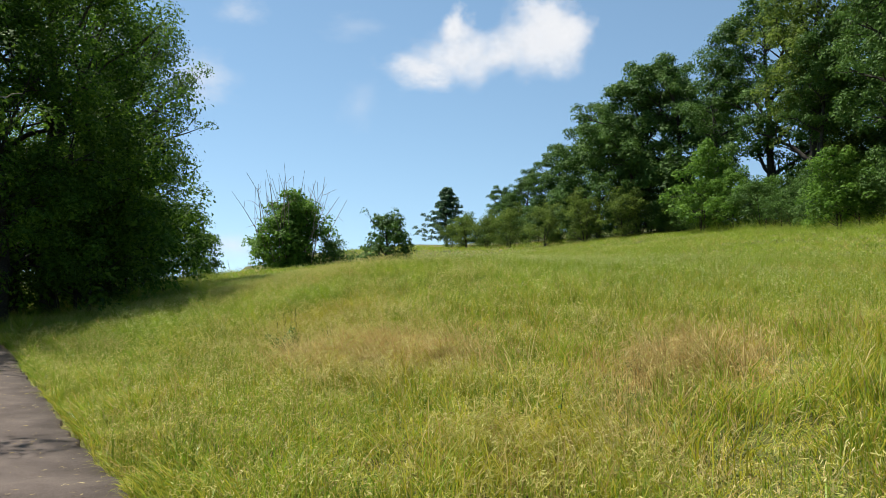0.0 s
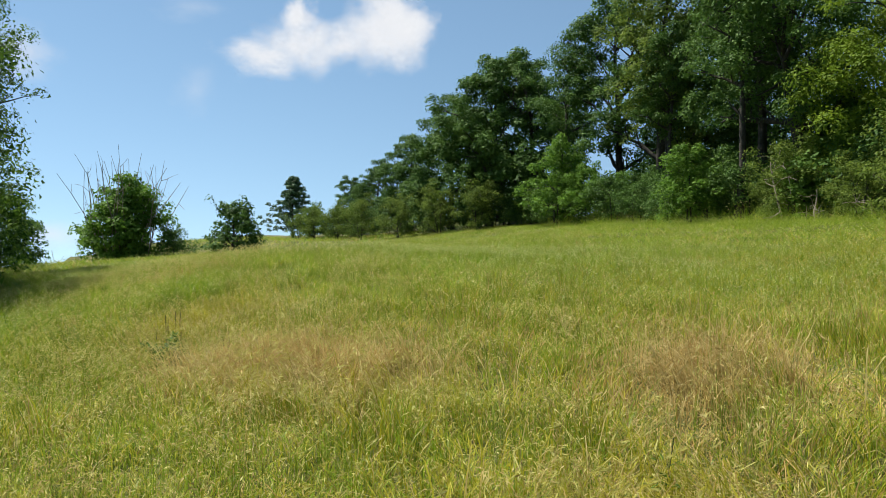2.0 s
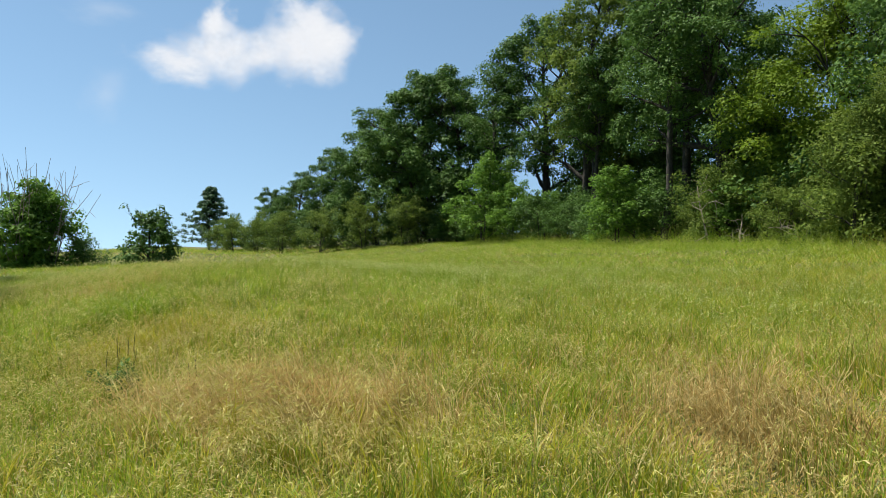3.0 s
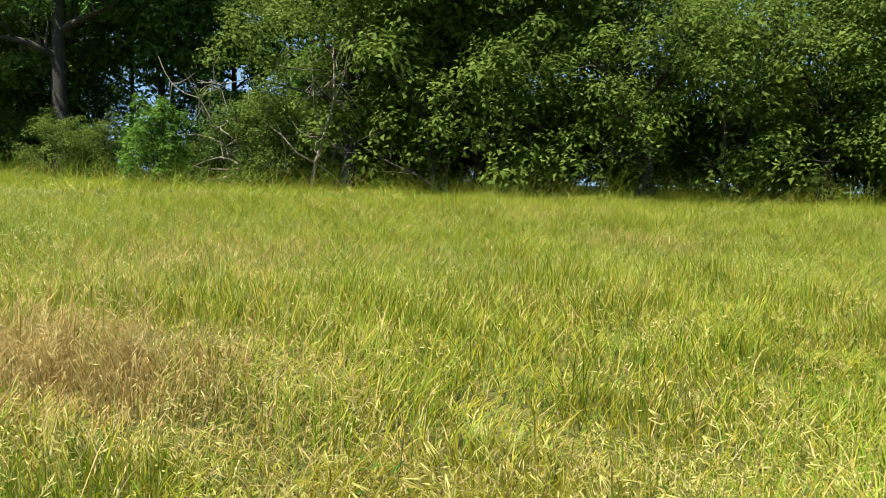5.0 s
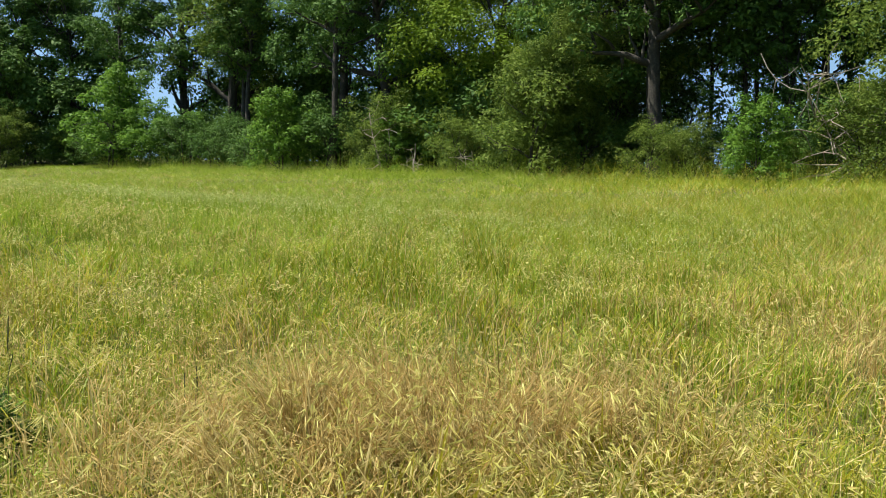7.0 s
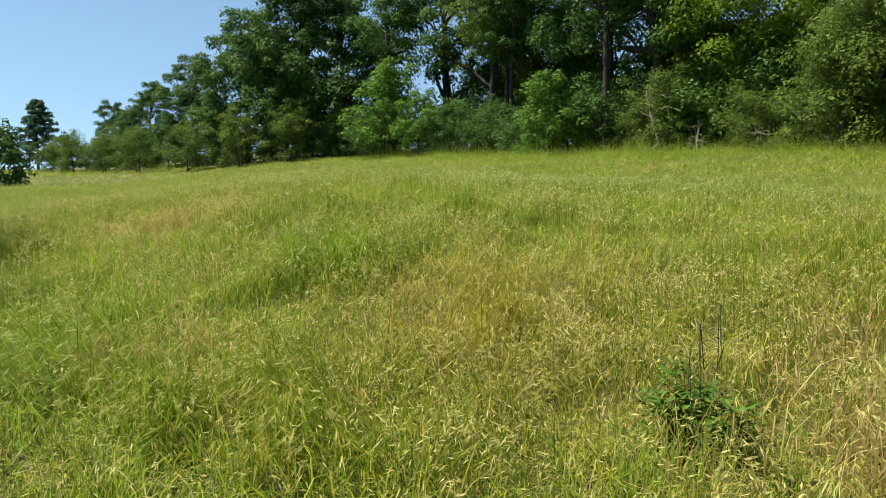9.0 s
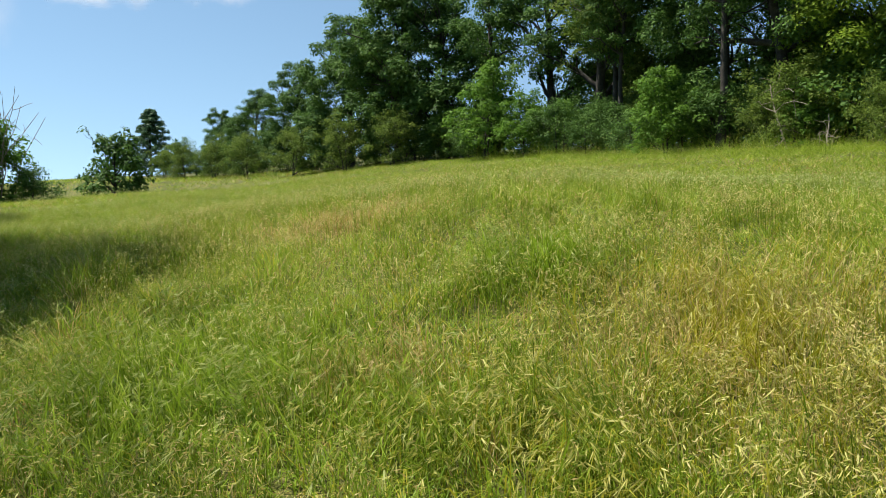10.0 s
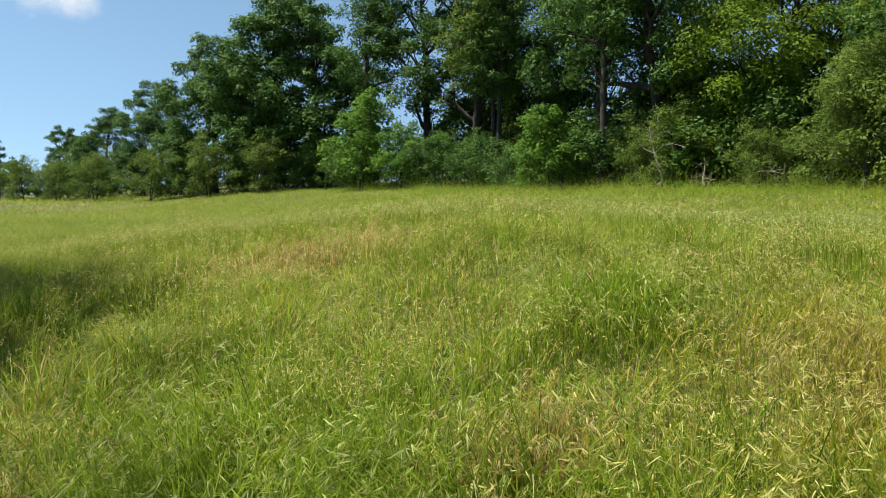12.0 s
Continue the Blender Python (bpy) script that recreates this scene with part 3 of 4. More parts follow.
# ---- weeds in the grass ----
def weed(name, seed, height, spread, stalks, label, n=900):
    """A dark leafy weed: a low clump of ragged leaves and thin upright stalks with buds."""
    rng = np.random.default_rng(seed)
    root = new(name)
    shoots = 22      # leaves stand along ragged leaning shoots
    foot, tilt, top = rng.normal(0, spread * 0.55, (shoots, 2)), rng.normal(0, 0.3, (shoots, 2)), rng.uniform(0.14, 0.44, shoots)
    s, t = rng.integers(0, shoots, n), rng.uniform(0.05, 1, n)
    up = top[s] * t
    c = np.stack([foot[s, 0] + tilt[s, 0] * up + rng.normal(0, 0.03, n), foot[s, 1] + tilt[s, 1] * up + rng.normal(0, 0.03, n), up], 1)
    az = rng.uniform(0, 6.28, n)
    d = np.stack([np.cos(az), np.sin(az), rng.uniform(-0.3, 0.7, n)], 1)
    w = np.stack([-np.sin(az), np.cos(az), rng.normal(0, 0.3, n)], 1)
    s = rng.uniform(0.03, 0.075, n)[:, None]
    v = np.stack([c, c + d * s * 0.5 + w * s * 0.22, c + d * s * 1.2, c + d * s * 0.5 - w * s * 0.22], 1).reshape(-1, 3)
    f = ((np.arange(n) * 4)[:, None, None] + np.array([[0, 1, 2], [0, 2, 3]])[None]).reshape(-1, 3)
    mesh_object("leaves", v, f, [LEAF_WEED], root)
    for k in range(stalks):
        p = rng.normal(0, spread * 0.3, 2)
        line = limb(rng, (p[0], p[1], 0), (rng.normal(0, 0.06), rng.normal(0, 0.06), 1), height * rng.uniform(0.7, 1), 0.0018, 0.0012, 4, 0.03)
        buds = [[(line[3][0] + rng.normal(0, 0.008, 3), 0.002), (line[4][0] + np.array([0, 0, 0.01]), 0.003), (line[4][0] + np.array([0, 0, 0.025]), 0.002)]]
        v, f = tubes([line] + buds, 5)
        mesh_object("stalk", v, f, [STALK], root, smooth=True)
    return tagged(root, label, "weed")


plant(weed("thistle_weed", 81, 0.7, 0.22, 6, "dark green leafy weed with thin upright stalks in the grass", 2000), -2.17, 11.25)
plant(weed("dock_weed", 82, 0.5, 0.05, 1, "thin dark dry stalks standing in the grass", 40), 0.75, 5.45)
plant(weed("dock_weed", 83, 0.6, 0.06, 2, "thin dark dry stalks standing in the grass", 30), -1.5, 10.4)


# ---- the meadow ----
def field(x, y, scale, seed):
    """Smooth uneven values about 0, from a sum of waves."""
    r = np.random.default_rng(seed)
    out = np.zeros(len(x))
    for _ in range(9):
        a, k, ph = r.uniform(0, 6.28), r.uniform(0.5, 1.8) * 6.28 / scale, r.uniform(0, 6.28)
        out += np.sin((x * np.cos(a) + y * np.sin(a)) * k + ph)
    return out / 4.2


def spot(x, y, cx, cy, along, across, turn):
    c, s = math.cos(radians(turn)), math.sin(radians(turn))
    a, b = (x - cx) * c + (y - cy) * s, -(x - cx) * s + (y - cy) * c
    return np.exp(-((a / along) ** 2 + (b / across) ** 2))


def dryness(x, y):
    """Straw-coloured patches: lodged barley by the path and thin spots up the slope. Returns straw, russet."""
    straw = 1.6 * spot(x, y, -0.8, 9.6, 1.3, 0.75, 138) + 0.6 * spot(x, y, -0.7, 8.6, 1.2, 0.6, 135) + 0.7 * spot(x, y, -0.85, 11.2, 0.9, 0.7, 60) + 0.8 * spot(x, y, -2.1, 13.1, 1.5, 1.0, 60) + 0.85 * spot(x, y, -4.05, 14.35, 0.5, 0.4, 0) + 0.7 * spot(x, y, 0.9, 5.0, 1.1, 0.6, 120)
    russet = 1.0 * spot(x, y, 2.3, 8.0, 1.7, 0.85, 68) + 0.4 * spot(x, y, -0.95, 9.5, 1.1, 0.6, 138) + 0.5 * spot(x, y, -0.9, 11.0, 0.8, 0.6, 60) + 0.9 * spot(x, y, -2.8, 19.3, 0.9, 0.7, 140) + 0.8 * spot(x, y, -4.05, 14.3, 0.4, 0.3, 0) + 0.5 * spot(x, y, -1.8, 13.4, 0.6, 0.4, 0) + 0.4 * spot(x, y, 7.0, 9.5, 2.5, 1.5, 0)
    ragged = 1 + 0.55 * field(x, y, 0.9, 8)
    straw, russet = straw * ragged, russet * ragged
    straw = straw + 0.24 * np.maximum(field(x, y, 3.5, 1), 0) + 0.16 * np.maximum(field(x, y, 0.8, 21), 0) + 0.04
    russet = russet + 0.16 * np.maximum(field(x, y, 6.0, 2), 0) + 0.10 * np.maximum(field(x, y, 0.9, 22), 0)
    green = 1 - 0.8 * smooth_step(16, 19, x)       # the rim under the wood stays green
    return np.clip(straw * green, 0, 1), np.clip(russet * green, 0, 1)


MEADOW = [GRASS_GREEN, GRASS_LUSH, GRASS_YELLOW, GRASS_STRAW, GRASS_RUSSET]


def scatter(rng, u0, u1, v0, v1, density):
    n = int((u1 - u0) * (v1 - v0) * density)
    u, v = rng.uniform(u0, u1, n), rng.uniform(v0, v1, n)
    keep = v > path_edge(u) + 0.03 + np.abs(rng.normal(0, 0.05, n))
    x, y = to_xy(u[keep], v[keep])
    return x, y, u[keep], v[keep]


def choose(rng, x, y, v):
    """Which kind of blade grows where."""
    straw, russet = dryness(x, y)
    u, _ = to_uv(x, y)
    lush = np.clip(0.06 + 0.22 * smooth_step(9, 14, u) + 0.4 * field(x, y, 5.0, 3) + 0.75 * smooth_step(10, 15, u) * (1 - smooth_step(2.5, 6.5, v - 0.2 * (u - 15))), 0, 0.9)
    r = rng.uniform(0, 1, len(x))
    kind = np.where(r < lush * 0.7, 1, np.where(r < 0.48 + 0.37 * smooth_step(9, 14, u) + 0.16 * smooth_step(5, 10, v), 0, 2))
    r2 = rng.uniform(0, 1, len(x))
    kind = np.where(r2 < straw * 0.9, np.where(rng.uniform(0, 1, len(x)) < 0.65, 3, 2), kind)
    return np.where(rng.uniform(0, 1, len(x)) < russet * 0.95, np.where(rng.uniform(0, 1, len(x)) < 0.7, 4, 3), kind), straw, russet


def meadow(u0, u1, v0, v1, density, width, seed, near, height=0.42, mask=None):
    """One stretch of standing grass."""
    rng = np.random.default_rng(seed)
    x, y, u, v = scatter(rng, u0, u1, v0, v1, density)
    if mask:
        k = mask(x, y)
        x, y, u, v = x[k], y[k], u[k], v[k]
    kind, straw, russet = choose(rng, x, y, v)
    n = len(x)
    lodge = np.clip(0.74 + 0.5 * field(x, y, 1.6, 4) + 0.25 * straw + 0.15 * smooth_step(9, 13, u) - 0.35 * smooth_step(4.5, 8, v) * (1 - smooth_step(9, 13, u)), 0.05, 1.4)
    tuft = np.clip(field(x, y, 0.55, 23), -1.5, 1.5)
    h = height * (1 + 0.30 * np.clip(field(x, y, 1.7, 5), -1.6, 1.3) + 0.26 * tuft) * rng.uniform(0.5, 1.25, n) * (1 - 0.34 * lodge) * (1 - 0.45 * russet) * (0.72 + 0.28 * smooth_step(0.0, 0.8, v - path_edge(u))) * (1 + 0.4 * smooth_step(14, 20, u) * (1 - smooth_step(4, 8, v - 0.3 * (u - 20))))
    turn = 2.4 * field(x, y, 1.5, 6) + 4.2 + rng.normal(0, 1.7, n)
    edge = v - path_edge(u) < 0.6
    turn = np.where(edge, 3.67 + rng.normal(0, 1.0, n), turn)     # hanging over the asphalt
    pos = np.stack([x, y, ground_z(x, y) - 0.01], 1)
    lean = rng.uniform(0.0, 0.3, n) + 0.75 * lodge
    bend = rng.uniform(0.0, 0.5, n) + 0.75 * lodge
    w = width * rng.uniform(0.6, 1.4, n)
    if near:
        vert, tri = blades(rng, pos, h, w, lean, turn, bend)
        slot = np.repeat(kind, 5)
    else:
        face = rng.uniform(0, 6.28, n)
        side = np.stack([np.cos(face), np.sin(face), np.zeros(n)], 1) * (w / 2)[:, None]
        lean = lean + rng.uniform(0.1, 1.4, n)
        tip = pos + np.stack([np.cos(turn) * h * lean, np.sin(turn) * h * lean, h], 1)
        vert = np.stack([pos - side, pos + side, tip], 1).reshape(-1, 3)
        tri, slot = np.arange(3 * n).reshape(-1, 3), kind
    ob = mesh_object("meadow_grass", vert, tri, MEADOW, slots=slot)
    tagged(ob, "tall yellow-green meadow grass with dry straw patches", "grass", kind="stuff")


def seed_heads(u0, u1, v0, v1, density, size, seed, height=0.44, mask=None, count=4):
    """Thin stalks with nodding pale ears."""
    rng = np.random.default_rng(seed)
    x, y, u, v = scatter(rng, u0, u1, v0, v1, density)
    if mask:
        k = mask(x, y)
        x, y, u, v = x[k], y[k], u[k], v[k]
    straw, russet = dryness(x, y)
    keep = rng.uniform(0, 1, len(x)) < 0.36 + 0.32 * field(x, y, 2.5, 7) + 0.42 * field(x, y, 0.6, 24) + 0.5 * straw - 0.3 * russet - 0.36 * (1 - smooth_step(3, 8, u)) * smooth_step(2, 4, v) - 0.25 * smooth_step(11, 15, u) * (1 - smooth_step(3, 6, v))
    if v1 < 10:
        keep &= rng.uniform(0, 1, len(x)) > 0.3 * smooth_step(5.0, 9.0, v)      # thinning out up the slope
    else:
        keep &= rng.uniform(0, 1, len(x)) > 0.55 * smooth_step(11, 20, v)
    x, y, v, straw = x[keep], y[keep], v[keep], straw[keep]
    n = len(x)
    h = height * rng.uniform(0.75, 1.25, n) * (1 - 0.25 * straw)
    turn = 2.4 * field(x, y, 1.5, 6) + 4.2 + rng.normal(0, 0.8, n)
    lean = rng.uniform(0.05, 0.6, n)
    way = np.stack([np.cos(turn), np.sin(turn), np.zeros(n)], 1)
    up = np.array([0, 0, 1.0])
    base = np.stack([x, y, ground_z(x, y)], 1)
    neck = base + way * (h * lean)[:, None] + up * h[:, None]
    thin = np.stack([-np.sin(turn), np.cos(turn), np.zeros(n)], 1) * 0.0014 * (size / 0.035)
    bow = base + way * (h * lean * 0.3)[:, None] + up * (h * 0.7)[:, None]
    vert, tri = [np.stack([base - thin, base + thin, bow - thin, bow + thin, neck], 1).reshape(-1, 3)], [((np.arange(n) * 5)[:, None, None] + np.array([[0, 1, 3], [0, 3, 2], [2, 3, 4]])[None]).reshape(-1, 3)]
    kind = np.where(rng.uniform(0, 1, n) < (0.14 if v1 < 10 else 0.03) + 0.55 * straw, 1, 0)
    slot, first = [np.full(3 * n, 2)], 5 * n
    loose = np.where(kind == 1, 0.35, 0.8)[:, None]
    for k in range(count):
        # the spikelets hang from the nodding tip, one below the other
        t = k / max(count - 1, 1)
        start = neck + way * (size * 1.1 * t) - up * (size * 0.55 * t * t) + rng.normal(0, 0.3, (n, 3)) * size * loose
        ax = way * (0.9 - 0.5 * t) + up * (0.25 - 1.1 * t) + rng.normal(0, 0.35, (n, 3)) * loose
        ax /= np.linalg.norm(ax, axis=1)[:, None]
        ln = size * rng.uniform(0.7, 1.3, n)[:, None]
        sd = np.cross(ax, rng.normal(0, 1, (n, 3)))
        sd /= np.linalg.norm(sd, axis=1)[:, None]
        m, w = start + ax * ln * 0.4, ln * 0.09
        vert.append(np.stack([start, m + sd * w, start + ax * ln, m - sd * w], 1).reshape(-1, 3))
        tri.append(first + ((np.arange(n) * 4)[:, None, None] + np.array([[0, 1, 2], [0, 2, 3]])[None]).reshape(-1, 3))
        slot.append(np.repeat(kind, 2))
        first += 4 * n
    ob = mesh_object("grass_ears", np.concatenate(vert), np.concatenate(tri), [GRASS_EAR if v1 < 10 else GRASS_HUSK, GRASS_STRAW, GRASS_GREEN], slots=np.concatenate(slot))
    tagged(ob, "pale nodding ears of wild barley and oats", "grass", kind="stuff")


def lodged(cx, cy, along, across, turn, count, length, mats, seed):
    """A swath of barley beaten flat: long dry blades and bearded ears lying over one another in swirls."""
    rng = np.random.default_rng(seed)
    a, b = rng.normal(0, along * 0.6, count), rng.normal(0, across * 0.6, count)
    c, s = math.cos(radians(turn)), math.sin(radians(turn))
    x, y = cx + a * c - b * s, cy + a * s + b * c
    clump = field(x, y, 0.7, seed + 1)
    k = rng.uniform(0, 1, count) < 0.6 + 0.45 * clump
    x, y, clump = x[k], y[k], clump[k]
    n = len(x)
    way = 3.9 + 1.3 * field(x, y, 1.1, seed + 2) + rng.normal(0, 0.55, n)
    h = length * rng.uniform(0.5, 1.15, n) * (1 + 0.2 * clump)
    pos = np.stack([x, y, ground_z(x, y) - 0.01], 1)
    lean = np.clip(0.55 + 0.35 * rng.normal(0, 1, n), 0.05, 1.6)
    bend = np.clip(0.95 + 0.4 * rng.normal(0, 1, n), 0.1, 1.8)
    v, f = blades(rng, pos, h, 0.0058 * rng.uniform(0.6, 1.5, n), lean, way, bend)
    slot = np.repeat(np.where(rng.uniform(0, 1, n) < 0.4 - 0.4 * clump, 1, 0), 5)
    # ears at the tips, each a fan of awns
    e = rng.uniform(0, 1, n) < 0.35
    tip = v.reshape(-1, 7, 3)[e, 6]
    d = np.stack([np.cos(way[e]), np.sin(way[e]), rng.uniform(-0.9, 0.1, e.sum())], 1)
    for j in range(4):
        ax = d + rng.normal(0, 0.16, d.shape)
        ln = rng.uniform(0.05, 0.085, len(d))[:, None]
        sd = np.cross(ax, rng.normal(0, 1, d.shape))
        sd = sd / np.linalg.norm(sd, axis=1)[:, None] * 0.0028
        first = len(v)
        v = np.concatenate([v, np.stack([tip - sd, tip + sd, tip + ax * ln], 1).reshape(-1, 3)])
        f = np.concatenate([f, first + np.arange(3 * len(d)).reshape(-1, 3)])
        slot = np.concatenate([slot, np.full(len(d), 2)])
    ob = mesh_object("lodged_barley", v, f, mats, slots=slot)
    tagged(ob, "green grass beaten flat in swirls" if mats[0] in (GRASS_LUSH, GRASS_GREEN) else "dry straw-coloured barley beaten flat in swirls", "grass", kind="stuff")


def verge(u0, u1, v0, v1, density, width, seed):
    """Rough grass on the far side of the footpath."""
    rng = np.random.default_rng(abs(seed))
    n = int((u1 - u0) * (v1 - v0) * density)
    u, v = rng.uniform(u0, u1, n), rng.uniform(v0, v1, n)
    k = v < -2.12 + path_shift(u)
    u, v = u[k], v[k]
    x, y = to_xy(u, v)
    n = len(x)
    h, turn = rng.uniform(0.12, 0.4, n), rng.uniform(0, 6.28, n)
    face = rng.uniform(0, 6.28, n)
    pos = np.stack([x, y, ground_z(x, y) - 0.01], 1)
    side = np.stack([np.cos(face), np.sin(face), np.zeros(n)], 1) * width / 2
    tip = pos + np.stack([np.cos(turn) * h * 0.6, np.sin(turn) * h * 0.6, h], 1)
    ob = mesh_object("verge_grass", np.stack([pos - side, pos + side, tip], 1).reshape(-1, 3), np.arange(3 * n).reshape(-1, 3), [GRASS_LUSH, GRASS_GREEN], slots=rng.integers(0, 2, n))
    tagged(ob, "rough green verge grass beside the footpath", "grass", kind="stuff")


def wood_edge(x, y):
    return (x > 19.5 + 0.8 * np.sin(y * 0.7)) & (x < 23.5) & (y > -8) & (y < 66)


def shown(x, y):
    return (x < 25) & (y > -14)


meadow(-2.0, 24.0, 0.5, 9.0, 820, 0.0073, 101, True, 0.33, lambda x, y: (to_uv(x, y)[0] > 2) | (to_uv(x, y)[1] > 3))
meadow(-24.0, 42.0, 9.0, 20.0, 560, 0.012, 102, False, 0.25, shown)
meadow(-8.0, -2.0, 3.0, 9.0, 300, 0.010, 103, False, 0.30)
meadow(-8.0, 2.0, 0.5, 3.0, 300, 0.010, 109, False, 0.30)
meadow(24.0, 46.0, 0.5, 9.0, 300, 0.017, 104, False)
meadow(-24.0, 70.0, 20.0, 56.0, 90, 0.027, 105, False, 0.24, shown)
meadow(42.0, 130.0, 2.0, 20.0, 36, 0.045, 106, False, 0.32)
meadow(70.0, 130.0, 20.0, 60.0, 14, 0.07, 107, False, 0.40)
meadow(-30.0, 70.0, 10.0, 56.0, 45, 0.012, 108, False, 0.85, wood_edge)
meadow(2.0, 22.0, 0.55, 1.5, 1100, 0.008, 110, True, 0.42)
lodged(-0.8, 9.65, 1.25, 0.65, 138, 9500, 0.48, [GRASS_STRAW, GRASS_RUSSET, GRASS_EAR], 141)
lodged(-0.6, 8.5, 1.1, 0.5, 135, 2500, 0.42, [GRASS_YELLOW, GRASS_STRAW, GRASS_EAR], 148)
lodged(2.3, 7.8, 1.2, 0.6, 68, 2600, 0.40, [GRASS_STRAW, GRASS_RUSSET, GRASS_STRAW], 142)
lodged(-2.0, 13.3, 1.5, 0.9, 60, 4500, 0.40, [GRASS_YELLOW, GRASS_STRAW, GRASS_EAR], 143)
lodged(-4.05, 14.35, 0.45, 0.3, 0, 900, 0.34, [GRASS_STRAW, GRASS_RUSSET, GRASS_STRAW], 144)
lodged(0.6, 5.2, 1.2, 0.7, 120, 3500, 0.42, [GRASS_YELLOW, GRASS_STRAW, GRASS_EAR], 145)
lodged(-5.0, 14.8, 1.6, 1.0, 110, 6500, 0.50, [GRASS_GREEN, GRASS_LUSH, GRASS_HUSK], 146)
lodged(-2.3, 15.4, 0.5, 0.4, 0, 1800, 0.50, [GRASS_LUSH, GRASS_GREEN, GRASS_HUSK], 149)
lodged(-2.8, 19.3, 0.8, 0.6, 140, 1200, 0.30, [GRASS_RUSSET, GRASS_STRAW, GRASS_STRAW], 150)
lodged(-3.7, 12.9, 1.2, 0.6, 110, 4000, 0.46, [GRASS_GREEN, GRASS_YELLOW, GRASS_EAR], 147)
for a, b in ((-14.0, 4.0), (4.0, 30.0)):
    verge(a, b, -14.0, -1.9, 70, 0.022, 130 + int(a))
seed_heads(-2.0, 24.0, 0.7, 9.0, 660, 0.036, 111, 0.35, None, 3)
seed_heads(-10.0, 40.0, 9.0, 20.0, 260, 0.050, 112, 0.29, shown, 2)
seed_heads(-24.0, 60.0, 20.0, 50.0, 46, 0.08, 113, 0.30, shown, 1)
seed_heads(-30.0, 70.0, 10.0, 56.0, 14, 0.10, 114, 1.0, wood_edge, 1)


def path_litter():
    """Dry bits of grass and leaf blown onto the asphalt."""
    rng = np.random.default_rng(121)
    n = 600
    u = rng.uniform(2, 20, n)
    v = path_edge(u) - np.abs(rng.normal(0, 0.5, n)) - 0.02
    x, y = to_xy(u, v)
    a, ln = rng.uniform(0, 6.28, n), rng.uniform(0.010, 0.034, n)
    c = np.stack([x, y, ground_z(x, y) + 0.088 + rng.uniform(0, 0.004, n)], 1)
    d = np.stack([np.cos(a), np.sin(a), rng.normal(0, 0.12, n)], 1) * ln[:, None]
    w = np.stack([-np.sin(a), np.cos(a), np.full(n, 0.1)], 1) * (ln * rng.uniform(0.12, 0.5, n))[:, None]
    v3 = np.stack([c - d, c + w, c + d], 1).reshape(-1, 3)
    ob = mesh_object("path_litter", v3, np.arange(3 * n).reshape(-1, 3), [GRASS_STRAW])
    tagged(ob, "dry straw bits scattered on the asphalt", "litter", kind="stuff")


path_litter()


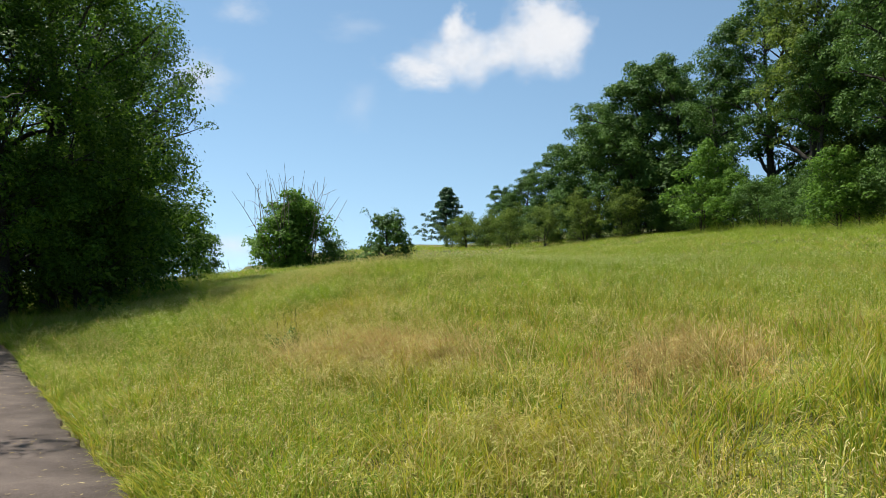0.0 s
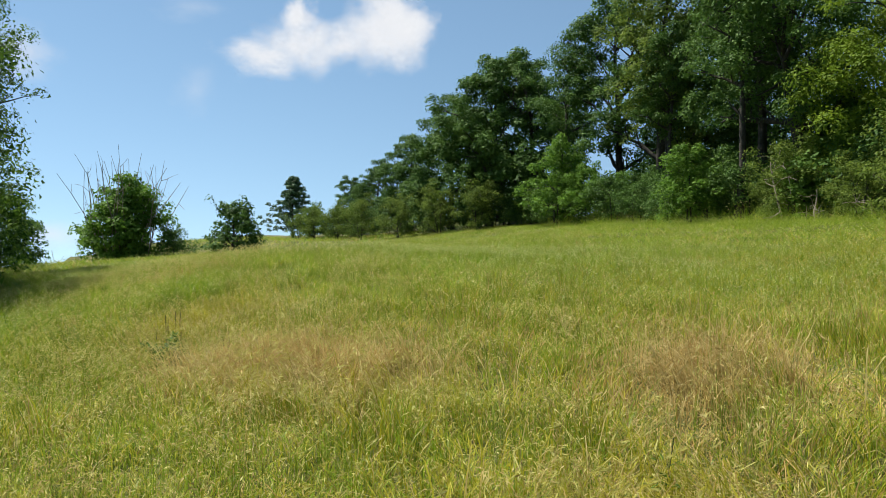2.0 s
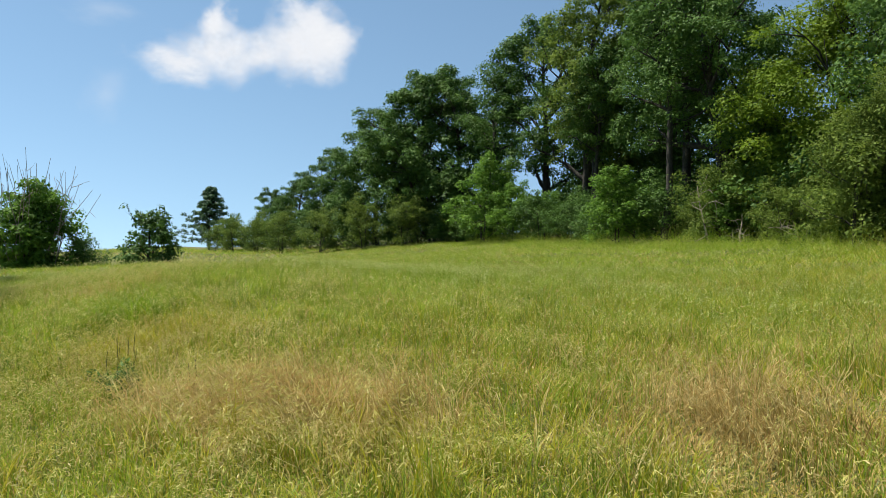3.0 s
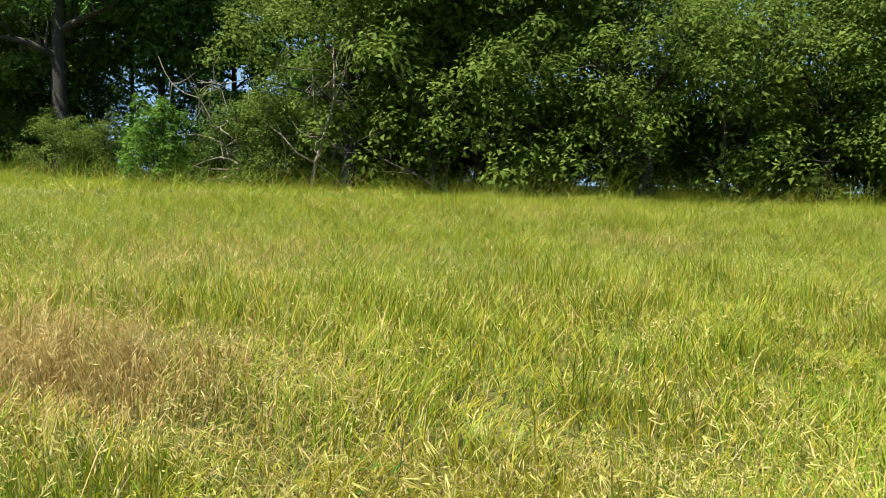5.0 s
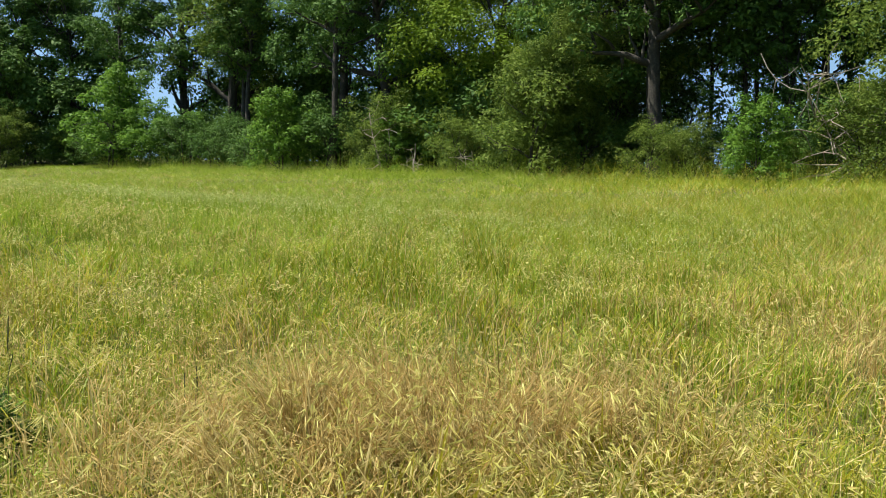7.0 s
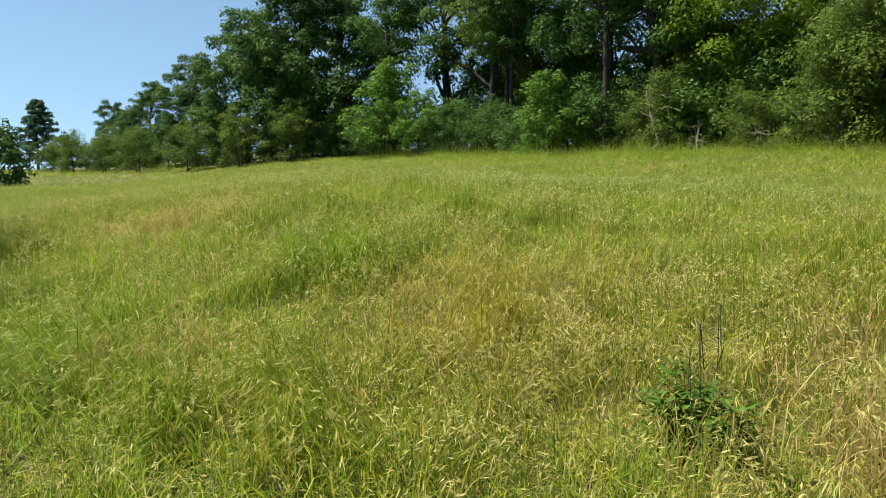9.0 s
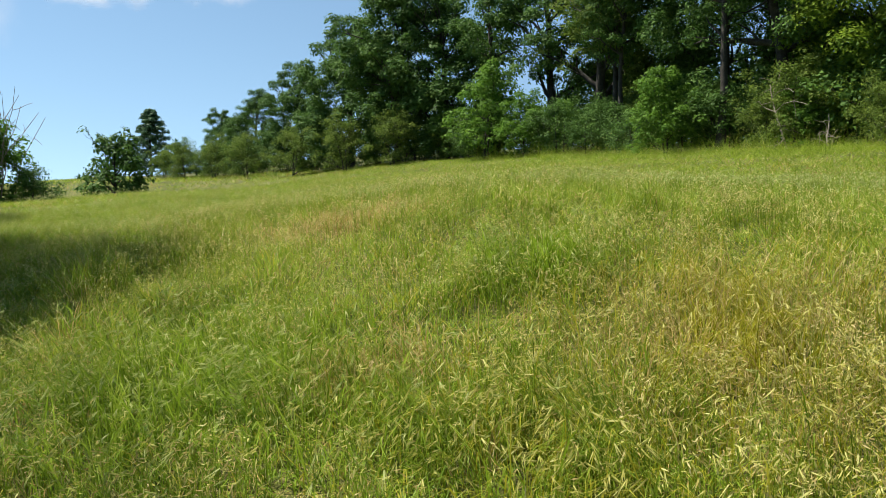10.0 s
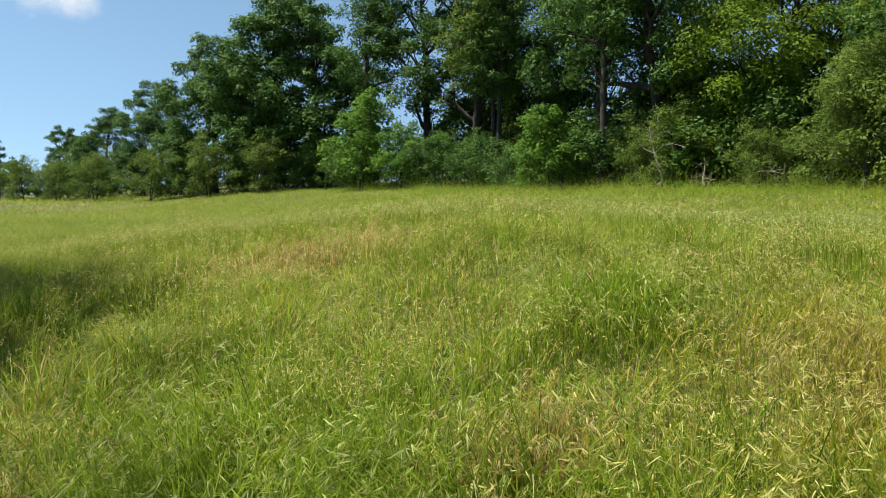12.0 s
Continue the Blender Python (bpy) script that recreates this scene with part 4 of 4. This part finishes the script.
# ---- clouds far off ----
def cloud_material(name, seed, thick, soft):
    """White vapour: dense in the middle, torn and thin at its edges."""
    m, n, l = material(name)
    n.remove(n["Principled BSDF"])
    co = n.new("ShaderNodeTexCoord")
    mp = n.new("ShaderNodeMapping")
    mp.inputs["Location"].default_value, mp.inputs["Scale"].default_value = (-0.5, -0.5, 0), (1, 1, 0)
    l.new(co.outputs["Generated"], mp.inputs["Vector"])
    ln = n.new("ShaderNodeVectorMath")
    ln.operation = "LENGTH"
    l.new(mp.outputs[0], ln.inputs[0])
    tex = n.new("ShaderNodeTexNoise")
    tex.noise_dimensions = "4D"
    tex.inputs["W"].default_value = seed
    tex.inputs["Scale"].default_value, tex.inputs["Detail"].default_value, tex.inputs["Roughness"].default_value = 3.2, 7, 0.55
    l.new(co.outputs["Generated"], tex.inputs["Vector"])
    sub = n.new("ShaderNodeMath")
    sub.operation = "MULTIPLY_ADD"
    sub.inputs[1].default_value = -1.55
    l.new(ln.outputs["Value"], sub.inputs[0])
    l.new(tex.outputs["Fac"], sub.inputs[2])
    rm = n.new("ShaderNodeMapRange")
    rm.interpolation_type = "SMOOTHSTEP"
    rm.inputs["From Min"].default_value, rm.inputs["From Max"].default_value = 0.0, soft
    rm.inputs["To Max"].default_value = thick
    l.new(sub.outputs[0], rm.inputs["Value"])
    em, tr, mix = n.new("ShaderNodeEmission"), n.new("ShaderNodeBsdfTransparent"), n.new("ShaderNodeMixShader")
    em.inputs["Color"].default_value, em.inputs["Strength"].default_value = (0.95, 0.965, 1.0, 1), 0.5
    l.new(rm.outputs[0], mix.inputs[0])
    l.new(tr.outputs[0], mix.inputs[1])
    l.new(em.outputs[0], mix.inputs[2])
    l.new(mix.outputs[0], n["Material Output"].inputs["Surface"])
    return m


def cloud(az, slope, wide, high, seed, thick=0.97, soft=0.3, roll=0.0, d=1500.0):
    """A cloud sheet d metres away, given by its direction and its width and height in degrees."""
    c = Vector((math.sin(radians(az)) * d, math.cos(radians(az)) * d, 1.5 + slope * d))
    w, h = d * math.tan(radians(wide)) / 2, d * math.tan(radians(high)) / 2
    k = 12
    vert = [(w * (2 * i / k - 1), h * (2 * j / k - 1), 0) for j in range(k + 1) for i in range(k + 1)]
    tri = []
    for j in range(k):
        for i in range(k):
            q = j * (k + 1) + i
            tri += [(q, q + 1, q + k + 2), (q, q + k + 2, q + k + 1)]
    ob = mesh_object("cloud", vert, tri, [cloud_material("cloud", seed, thick, soft)])
    ob.matrix_world = look(c, (0, 0, 1.5), roll) @ Matrix.Rotation(math.pi, 4, "Y")
    tagged(ob, "white fair-weather cloud in a blue sky", "cloud", kind="structure")


for az, slope, wide, high, seed, near in (
    (-1.6, 0.255, 10.5, 5.7, 2.3, 0), (1.4, 0.270, 9.9, 8.1, 5.7, 12), (3.9, 0.270, 10.5, 8.4, 8.6, 24), (6.7, 0.288, 11.6, 9.9, 3.4, 36),
    (7.3, 0.320, 7.7, 7.0, 6.1, 48), (1.0, 0.310, 4.6, 4.6, 9.3, 60), (8.9, 0.298, 6.6, 5.5, 7.9, 72),
):
    cloud(az, slope, wide, high, seed, 0.93, 0.46, 0.0, 1500.0 + near)
cloud(-6.0, 0.305, 9.0, 4.0, 5.1, 0.3, 0.8)
cloud(-6.0, 0.21, 6.0, 6.5, 7.7, 0.25, 0.8)
cloud(-14.0, 0.32, 7.0, 4.5, 9.2, 0.6, 0.8)
cloud(-17.0, 0.235, 10.0, 7.0, 3.9, 0.75, 0.7)
cloud(-14.5, 0.035, 13.0, 5.0, 4.4, 0.75, 0.8)
cloud(-24.0, 0.27, 11.0, 7.0, 6.4, 0.75, 0.7)
